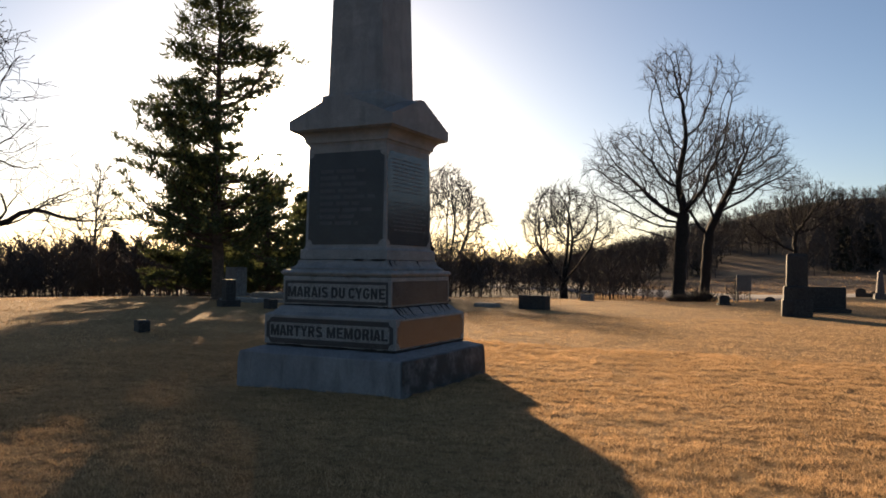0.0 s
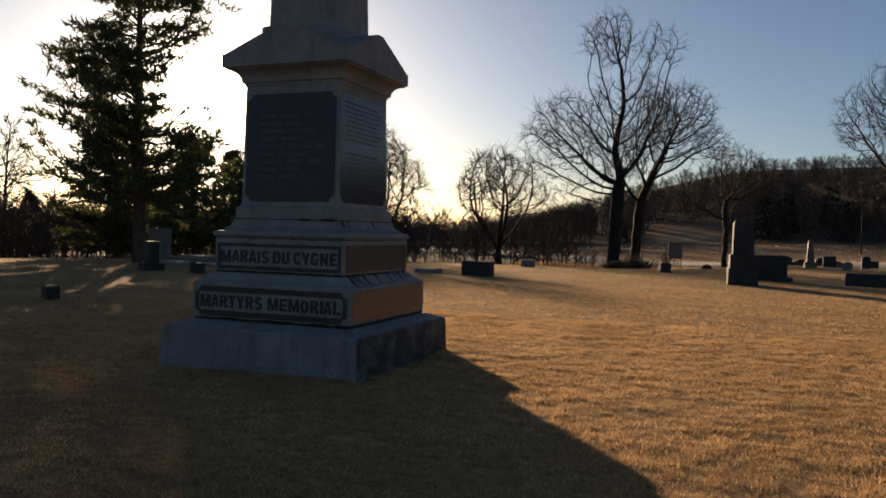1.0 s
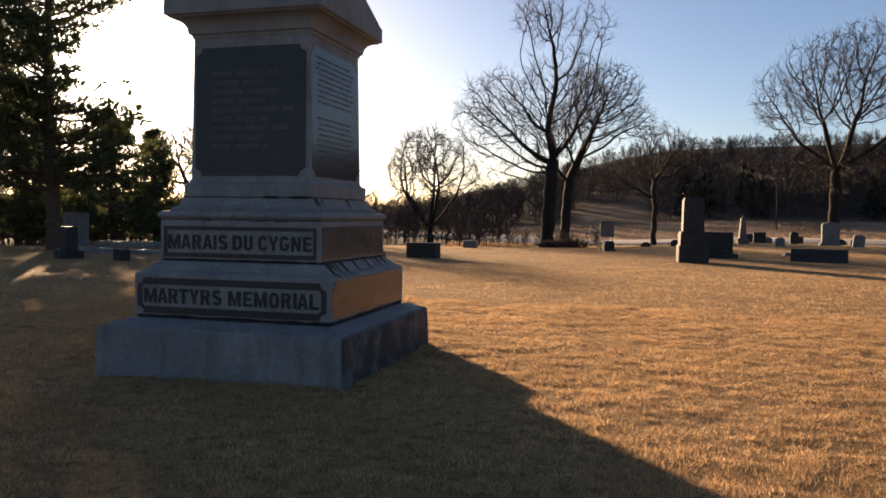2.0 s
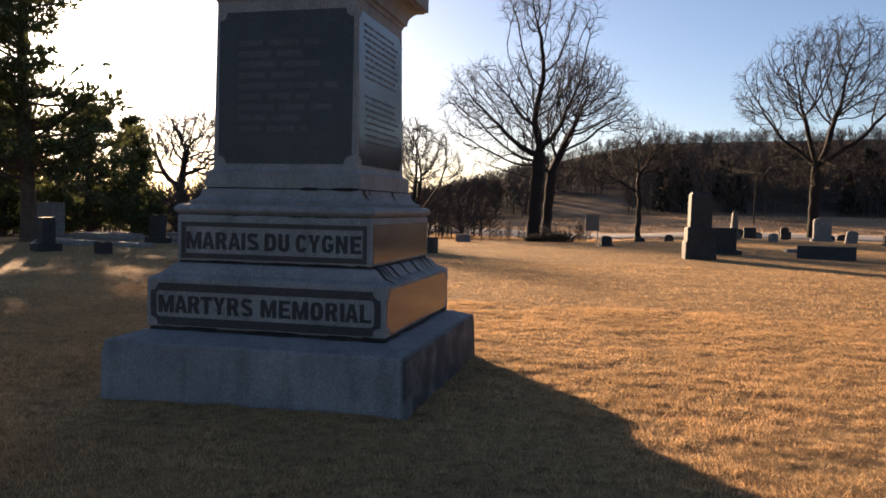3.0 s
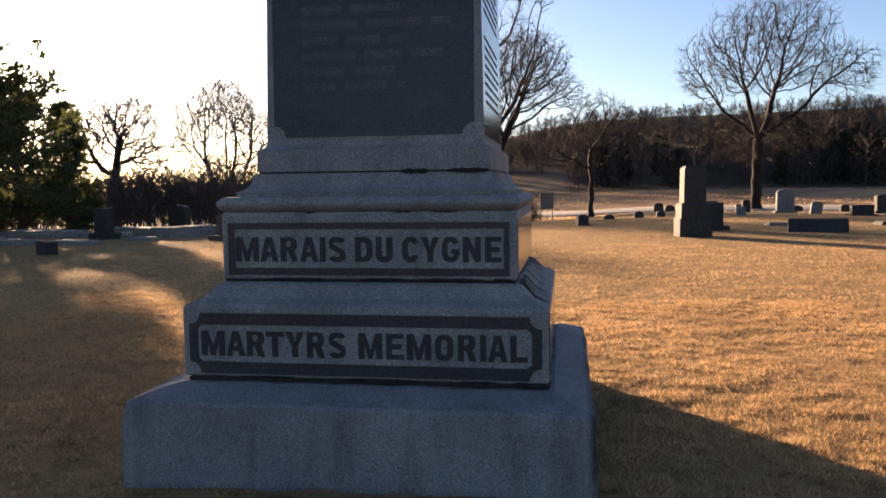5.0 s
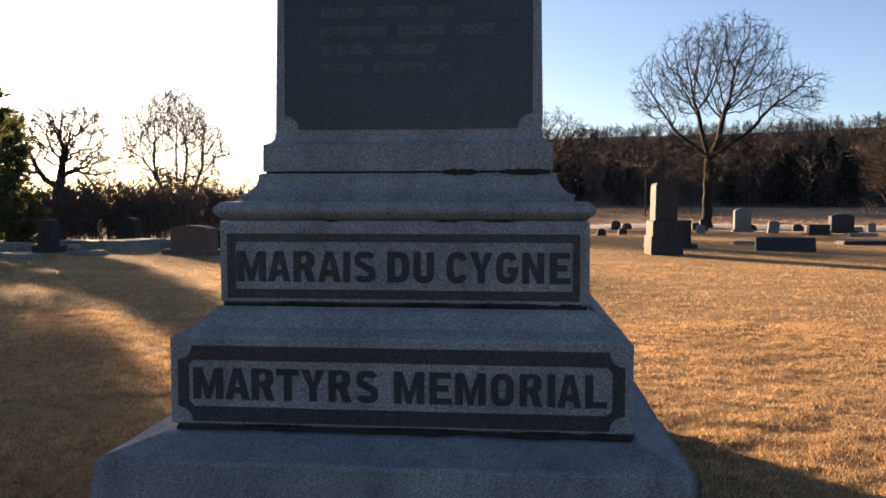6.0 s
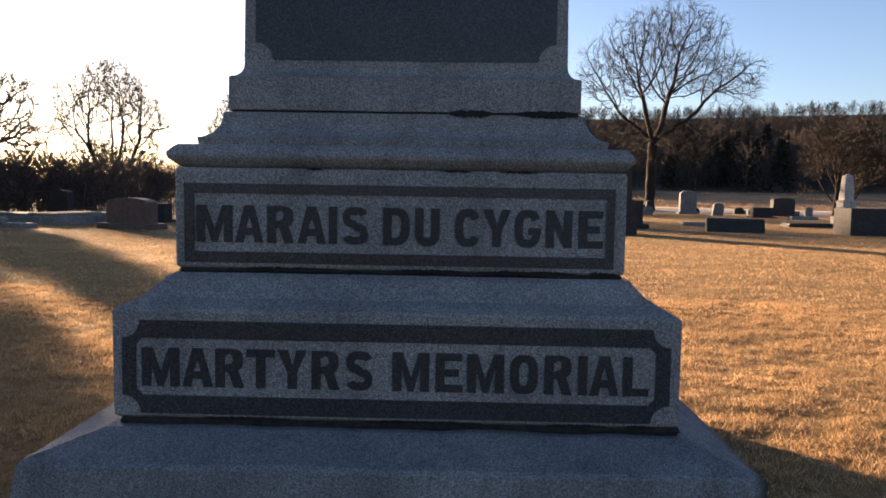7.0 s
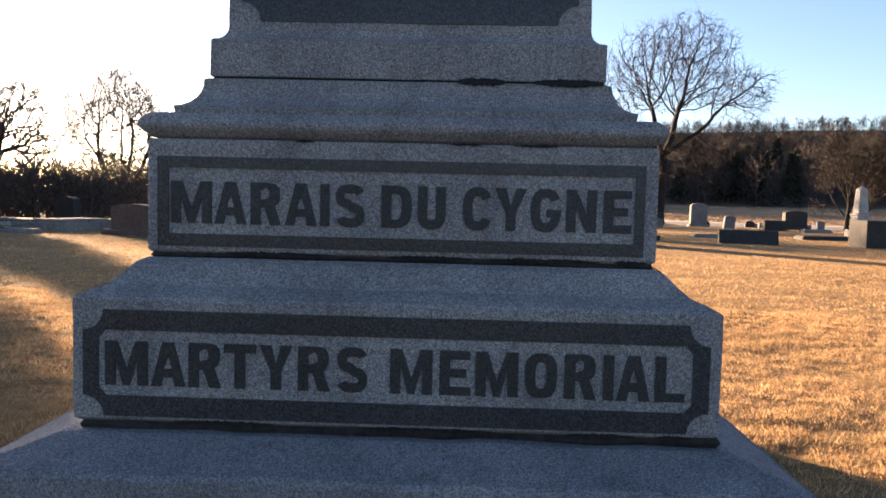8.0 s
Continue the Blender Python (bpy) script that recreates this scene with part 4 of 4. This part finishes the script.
def cedar(at, height, spread, seed, label, bole=0.14, gap=0.0, count=18, slope=1.2, stem=0.3, notch=None, tier=12, bough=False):
    """An old cedar: trunk, uneven tiers of upcurved limbs and a broken crown of small sprays."""
    rng, ran = np.random.default_rng(seed), random.Random(seed)
    g = thing("cedar_tree", label, "tree", on_ground(*at, 0.15), 0, "cedars")
    limbs, leaves = [], []
    pts = [Vector((0.12 * math.sin(i * 0.7), 0.1 * math.cos(i * 0.9), height * i / 14)) for i in range(15)]
    trunk = [(pts, [stem * (1 - 0.93 * i / 14) for i in range(15)])]
    tiers = int(height * tier)
    missing = 0
    for k in range(tiers):
        f = bole + (1 - bole) * (k + ran.random()) / tiers
        if missing > 0 or ran.random() < gap:
            missing = missing - 1 if missing > 0 else ran.randint(1, 4)
            continue
        a = ran.uniform(0, 6.283)
        reach = spread * (1 - f) ** slope * ran.choice((0.5, 0.7, 0.85, 1.0, 1.15)) + 0.3
        if notch and f < notch[1] and math.cos(a) * 0.74 + math.sin(a) * 0.67 > 0.15:
            reach = reach * 0.85 if f < notch[0] else min(reach, 1.0)
        p = Vector((0, 0, height * f))
        d = Vector((math.cos(a), math.sin(a), ran.uniform(-0.1, 0.3)))
        n = max(3, int(reach / 0.4))
        q = [p.copy()]
        for i in range(n):
            d = (d + jitter(ran) * 0.12 + Vector((0, 0, 0.05))).normalized()
            p = p + d * (reach / n)
            q.append(p.copy())
            if i >= n * 0.2:
                size = (0.26 + 0.2 * ran.random()) * (1.15 - 0.5 * i / n)
                leaves.append(sprays(rng, np.array(p), d, size, count))
                if ran.random() < 0.7:
                    off = np.array(d.cross(Vector((0, 0, 1)))) * ran.choice((-1, 1)) * ran.uniform(0.3, 0.7)
                    leaves.append(sprays(rng, np.array(p) + off, off, size * 0.8, count // 2))
        limbs.append((q, [0.06 * (1 - 0.8 * i / n) * (1.3 - f) for i in range(n + 1)]))
    if bough:
        # one long bough swings out and up to a tuft of its own
        q = [Vector((0.74 * u, 0.67 * u, height * 0.55 + w)) for u, w in ((0, 0), (0.7, 0.3), (1.3, 0.9), (1.8, 1.7), (2.1, 2.5), (2.2, 3.1))]
        limbs.append((q, [0.09, 0.08, 0.07, 0.055, 0.04, 0.02]))
        for k in range(26):
            c = q[-2] + jitter(ran) * 0.42 + Vector((0, 0, -0.1))
            leaves.append(sprays(rng, np.array(c), (0.74, 0.67, 0.2), 0.3, count))
    leaves.append(sprays(rng, np.array((0, 0, height)), (0, 0, 1), 0.35, count * 2))
    tubes("trunk", trunk, 10, CEDAR_BARK, g)
    tagged(tubes("branchwork", limbs, 4, CEDAR_BARK, g), kind="stuff")
    tagged(tri_mesh("crown", np.concatenate(leaves), CEDAR, g, "dark green scaly cedar sprays with gaps"), kind="stuff")
    return g


cedar((-17.4, 16.1), 14.8, 5.4, 31, "tall old cedar with ragged tiers and a bare lower trunk", 0.15, 0.05, 24, 1.0, 0.27, (0.385, 0.54), 20, True)
cedar((-23.0, 26.4), 6.4, 3.2, 37, "younger dark green cedar behind the old one", 0.05, 0.0, 36, 0.9, 0.22, None, 18)
cedar((-25.4, 33.2), 6.9, 1.8, 41, "pointed dark green cedar at the wood's edge", 0.05, 0.0, 36, 0.9, 0.22, None, 18)
cedar((-26.0, 24.0), 7.5, 3.5, 43, "bushy dark green cedar", 0.03, 0.0, 36, 0.8, 0.22, None, 18)


# ---- small things beyond the graves ----
def road_sign(at, turn):
    g = thing("road_sign", "grey road sign panel on two thin posts beside the road", "sign", on_ground(*at, 0.2), turn)
    for x in (-0.55, 0.55):
        part("post", box(0.09, 0.09, 2.6, 0.01, (x, 0, 0)), METAL, g)
    part("panel", box(1.3, 0.04, 1.4, 0.01, (0, -0.07, 1.2)), METAL, g)


road_sign((-0.6, 62.0), 30)
g = thing("obelisk_gravestone", "thin dark obelisk gravestone on a small base", "gravestone", on_ground(8.3, 39.8), 8, "gravestones")
part("base", square_lathe([(0.3, 0), (0.3, 0.3), (0.24, 0.36)], 0.006, 4), STONE_RED, g)
part("shaft", square_lathe([(0.2, 0.34), (0.11, 1.5), (0, 1.65)], 0.004, 4), STONE_RED, g)


def utility_pole(at, height, turn):
    g = thing("utility_pole", "weathered wooden utility pole with one crossarm", "utility pole", on_ground(*at, 0.3), turn, "utility poles")
    tubes("pole", [([Vector((0, 0, height * i / 6)) for i in range(7)], [0.12 - 0.008 * i for i in range(7)])], 8, BARK, g)
    part("crossarm", box(2.4, 0.12, 0.14, 0.01, (0, 0, height - 0.7)), BARK, g)
    for x in (-1.1, -0.4, 0.4, 1.1):
        part("insulator", box(0.09, 0.09, 0.16, 0.02, (x, 0, height - 0.56)), METAL, g)


POLES = ((24.3, 143.0, 10.0), (20.5, 205.0, 10.0))
for x, y, h in POLES:
    utility_pole((x, y), h, 15)
lines = []
(x0, y0, h0), (x1, y1, h1) = POLES
for off in (-1.1, -0.4, 0.4, 1.1):
    p, q = Vector((x0 + off, y0, ground_z(x0, y0) + h0 - 0.7)), Vector((x1 + off, y1, ground_z(x1, y1) + h1 - 0.7))
    lines.append(([p.lerp(q, i / 16) - Vector((0, 0, 0.6 * 4 * (i / 16) * (1 - i / 16))) for i in range(17)], [0.011] * 17))
for i, line in enumerate(lines):
    tagged(tubes("overhead_wire", [line], 4, BARK), "thin dark overhead wire between utility poles", "wire", "overhead wires")


def flower_bunch(at):
    """A bunch of pale cloth flowers by a grave cover."""
    g = thing("flower_bunch", "bunch of white cloth flowers beside a grave cover", "flowers", on_ground(*at, 0.0), 0)
    rng = np.random.default_rng(3)
    ran = random.Random(3)
    stems = []
    for k in range(14):
        c = Vector((ran.uniform(-0.16, 0.16), ran.uniform(-0.12, 0.12), ran.uniform(0.12, 0.26)))
        stems.append(([Vector((c.x * 0.2, c.y * 0.2, 0)), Vector((c.x * 0.7, c.y * 0.7, c.z * 0.6)), c], [0.006] * 3))
        bm = bmesh.new()
        for i in range(6):
            a = i * math.pi / 3
            d = Vector((math.cos(a), math.sin(a), 0.5)) * 0.085
            s = Vector((-math.sin(a), math.cos(a), 0)) * 0.042
            bm.faces.new([bm.verts.new(v) for v in (c, c + d * 0.6 - s, c + d, c + d * 0.6 + s)])
        part("blossom", bm, PETAL, g)
    tubes("stem_bundle", stems, 4, CEDAR, g)


flower_bunch((-12.15, 17.0))


def bush(at, r, h, seed, label):
    """A low rounded shrub of fine stems."""
    ran = random.Random(seed)
    g = thing("bush", label, "bush", on_ground(*at, 0.05), 0, "bushes")
    stems = []
    for k in range(260):
        a, t = ran.uniform(0, 6.283), ran.uniform(0.1, 1.0)
        p = Vector((ran.uniform(-0.3, 0.3) * r, ran.uniform(-0.3, 0.3) * r, 0))
        d = Vector((math.cos(a) * t * r, math.sin(a) * t * r, h * (1.05 - 0.5 * t * t) * ran.uniform(0.7, 1.0)))
        stems.append(([p, p + d * 0.5 + jitter(ran) * 0.06, p + d], [0.018, 0.014, 0.008]))
    tagged(tubes("stem_tangle", stems, 3, TWIG, g, least=0.012), kind="stuff")


bush((-1.9, 46.0), 1.5, 1.0, 5, "low dark bare bush at the edge of the lawn")
bush((-3.6, 47.5), 1.0, 0.7, 6, "low dark bare bush at the edge of the lawn")


# ---- far woods and brush, too many to count ----
def wood_kind(seed, height, kids, twigs):
    """A cheap bare tree as an array of triangles."""
    rng = random.Random(seed)
    spec = dict(SPREADING, kids=(kids, twigs), first=(0.2, 0.15), angle=(46, 45), ratio=(0.5, 0.5), short=(0.6, 0.5), step=(2.5, 1.4, 1.2), crook=(0.06, 0.12, 0.16), tip=(0.25, 0.3, 0.5))
    out = {}
    branch(out, rng, Vector((0, 0, -0.5)), Vector((0, 0, 1)), height, height * 0.014, 0, spec)
    tris = []
    for level, lines in out.items():
        for pts, radii, _ in lines:
            if level == 2:
                d = (pts[-1] - pts[0]).normalized()
                u = d.cross(Vector((0.31, 0.77, 0.55))).normalized() * (0.065 if height > 5 else 0.018)
                tris.append((np.array(pts[0] - u), np.array(pts[0] + u), np.array(pts[-1])))
                continue
            prev = None
            for i, (p, r) in enumerate(zip(pts, radii)):
                d = (pts[min(i + 1, len(pts) - 1)] - pts[max(i - 1, 0)]).normalized()
                u = d.cross(Vector((0.31, 0.77, 0.55))).normalized()
                w = d.cross(u)
                r = max(r, 0.045 if height > 5 else 0.022)
                ring = [np.array(p + (u * math.cos(a) + w * math.sin(a)) * r) for a in (0, 2.09, 4.19)]
                if prev:
                    for k in range(3):
                        j = (k + 1) % 3
                        tris.append((prev[k], prev[j], ring[j]))
                        tris.append((prev[k], ring[j], ring[k]))
                prev = ring
    return np.array(tris)


def woods(name, label, kinds, spots, mat, seed):
    rng = np.random.default_rng(seed)
    parts = []
    for x, y, s in spots:
        t = kinds[rng.integers(len(kinds))]
        a = rng.uniform(0, 6.283)
        m = np.array(((math.cos(a), -math.sin(a), 0), (math.sin(a), math.cos(a), 0), (0, 0, 1))) * s
        parts.append(t @ m.T + np.array((x, y, ground_z(x, y))))
    tagged(tri_mesh(name, np.concatenate(parts), mat), label, "woods", kind="stuff")


def polar_spots(rng, count, az0, az1, r0, r1, s0, s1):
    spots = []
    for _ in range(count):
        a, r = radians(rng.uniform(az0, az1)), rng.uniform(r0, r1)
        spots.append((r * math.sin(a), r * math.cos(a), rng.uniform(s0, s1)))
    return spots


def far_cedar(seed):
    """A cheap far conifer: a ragged cone of sprays."""
    rng = np.random.default_rng(seed)
    n = 420
    f = rng.random(n) ** 0.7
    a = rng.uniform(0, 6.283, n)
    rad = 2.2 * (1 - f) * rng.uniform(0.5, 1.1, n)
    c = np.stack([rad * np.cos(a), rad * np.sin(a), 8 * f], 1)
    d = rng.normal(0, 1, (n, 3))
    e = rng.normal(0, 1, (n, 3))
    d /= np.linalg.norm(d, axis=1)[:, None]
    e /= np.linalg.norm(e, axis=1)[:, None]
    return np.stack([c - e * 0.3, c + e * 0.3, c + d * 0.8], 1)


rng = random.Random(77)
kinds = [wood_kind(100 + i, 10.0, 15, 9) for i in range(6)]
shrubs = [wood_kind(200 + i, 3.0, 11, 10) for i in range(4)]
saplings = [wood_kind(300 + i, 5.5, 11, 9) for i in range(5)]


def off_bank(spots):
    """Leaves the open brown bank clear of trees."""
    return [s for s in spots if not (-4.5 < math.degrees(math.atan2(s[0], s[1])) < 0.5 and math.hypot(s[0], s[1]) < 208)]


woods("ridge_woods", "dense bare brown winter woods covering the ridge", kinds,
      off_bank(polar_spots(rng, 420, -16, 40, 172, 215, 0.6, 1.0) + polar_spots(rng, 420, -24, 42, 212, 245, 0.55, 0.8) + polar_spots(rng, 240, -26, 44, 240, 285, 0.4, 0.6)), WOODS, 5)
woods("edge_woods", "low bare trees along the edge of the lawn", kinds,
      polar_spots(rng, 190, -80, -13, 78, 110, 0.38, 0.62) + polar_spots(rng, 60, -75, -28, 50, 72, 0.3, 0.5) + polar_spots(rng, 200, -80, -13, 110, 170, 0.55, 0.8), WOODS, 6)
woods("brush", "tangled bare brush at the lawn edge", shrubs,
      polar_spots(rng, 420, -80, -9, 70, 98, 0.9, 1.9) + polar_spots(rng, 400, -72, -24, 44, 66, 0.7, 1.5) + polar_spots(rng, 46, -9, -1, 66, 84, 0.3, 0.7), WOODS, 7)
woods("ridge_thicket", "tangled bare understorey along the crest of the ridge", saplings,
      polar_spots(rng, 850, -28, 45, 228, 285, 0.75, 1.15) + polar_spots(rng, 650, -28, 45, 282, 303, 0.62, 0.85), WOODS, 9)
# the group at 15 to 23 degrees is added to darken the shaded slope
woods("far_cedars", "dark cedars in the ridge woods, some standing in for the shaded hillside", [far_cedar(i) for i in range(3)],
      polar_spots(rng, 12, 2, 9, 174, 200, 0.8, 1.2) + off_bank( polar_spots(rng, 22, 15, 23, 174, 215, 0.9, 1.4) + polar_spots(rng, 14, -14, 40, 180, 225, 0.7, 0.9)) + polar_spots(rng, 18, -60, -40, 80, 110, 0.6, 0.9), FAR_CEDAR_SHADE, 8)


# ---- lawn blades ----
def inside(x, y, zone, seed):
    """Whether a place lies in a zone of the lawn whose border wanders."""
    u, v = x + 0.9 * lattice(x * 0.9, y * 0.9, 21) + 0.4 * np.sin(seed * x * 37.0), y + 0.9 * lattice(x * 0.8, y * 0.8, 22)
    return (u > zone[0]) & (u < zone[1]) & (v > zone[2]) & (v < zone[3])


def blades(name, label, count, x0, x1, y0, y1, wide, tall, seed, skip=None, zone=None):
    """Loose grass blades, thick and tall in tussocks, thin between them."""
    rng = np.random.default_rng(seed)
    x, y = rng.uniform(x0, x1, count), rng.uniform(y0, y1, count)
    clump = 0.5 + 0.18 * lattice(x * 2.1, y * 4.1, 1) + 0.25 * lattice(x * 7.3, y * 9.3, 2) + 0.3 * lattice(x * 17, y * 17, 7) + 0.12 * lattice(x * 0.8, y * 0.8, 6)
    keep = (np.maximum(np.abs(x), np.abs(y)) > 1.19) & (rng.random(count) < 0.25 + clump)
    if skip:
        keep &= ~inside(x, y, skip, 1.0)
    if zone:
        keep &= inside(x, y, zone, 1.0)
    x, y, clump = x[keep], y[keep], np.clip(clump[keep], 0, 1.2)
    n = len(x)
    z = ground_z(x, y)
    a = rng.uniform(0, 2 * math.pi, n)
    h = tall * rng.uniform(0.4, 1.1, n) * (0.55 + 0.75 * clump)
    w = wide * rng.uniform(0.6, 1.3, n)
    lean = rng.normal(0, 0.6, (n, 2)) * h[:, None]
    base = np.stack([x, y, z - 0.004], 1)
    side = np.stack([np.cos(a), np.sin(a), np.zeros(n)], 1) * w[:, None] / 2
    tip = base + np.stack([lean[:, 0], lean[:, 1], h], 1)
    tagged(tri_mesh(name, np.stack([base - side, base + side, tip], 1), GRASS), label, "grass", kind="stuff")


NEAR, MID = (-5.5, 7.5, -6.8, 5.5), (-9, 14, -8, 15)
blades("lawn_grass", "short dormant straw-coloured grass blades", 1050000, -6.8, 8.8, -8.0, 6.6, 0.0046, 0.042, 1, None, NEAR)
blades("lawn_grass", "short dormant straw-coloured grass out on the lawn", 420000, -10.4, 15.4, -9.2, 16.2, 0.008, 0.044, 3, NEAR, MID)
blades("lawn_grass", "short dormant straw-coloured grass on the far lawn", 280000, -26, 26, -12, 36, 0.015, 0.036, 2, MID)


def field_tufts():
    """Rough tawny grass on the open field between the graves and the ridge."""
    rng = np.random.default_rng(8)
    n = 40000
    az, r = np.radians(rng.uniform(-14, 36, n)), rng.uniform(68, 168, n)
    x, y = r * np.sin(az), r * np.cos(az)
    keep = rng.random(n) < 0.45 + 0.6 * lattice(x * 0.12, y * 0.12, 12)
    for (x0, y0), (x1, y1) in zip(ROAD_LINE, ROAD_LINE[1:]):
        f = np.clip(((x - x0) * (x1 - x0) + (y - y0) * (y1 - y0)) / ((x1 - x0) ** 2 + (y1 - y0) ** 2), 0, 1)
        gap = np.hypot(x - x0 - f * (x1 - x0), y - y0 - f * (y1 - y0))
        keep &= (gap > 5.0) & ~((gap < 16) & (r < 95))
    x, y = x[keep], y[keep]
    n = len(x)
    a = rng.uniform(0, 6.283, n)
    h, w = rng.uniform(0.08, 0.28, n), rng.uniform(0.05, 0.14, n)
    base = np.stack([x, y, ground_z(x, y) - 0.02], 1)
    side = np.stack([np.cos(a), np.sin(a), np.zeros(n)], 1) * w[:, None]
    tip = base + np.stack([rng.normal(0, 0.1, n), rng.normal(0, 0.1, n), h], 1)
    tagged(tri_mesh("field_grass", np.stack([base - side, base + side, tip], 1), GRASS), "rough tawny winter grass on the open field", "grass", kind="stuff")


field_tufts()
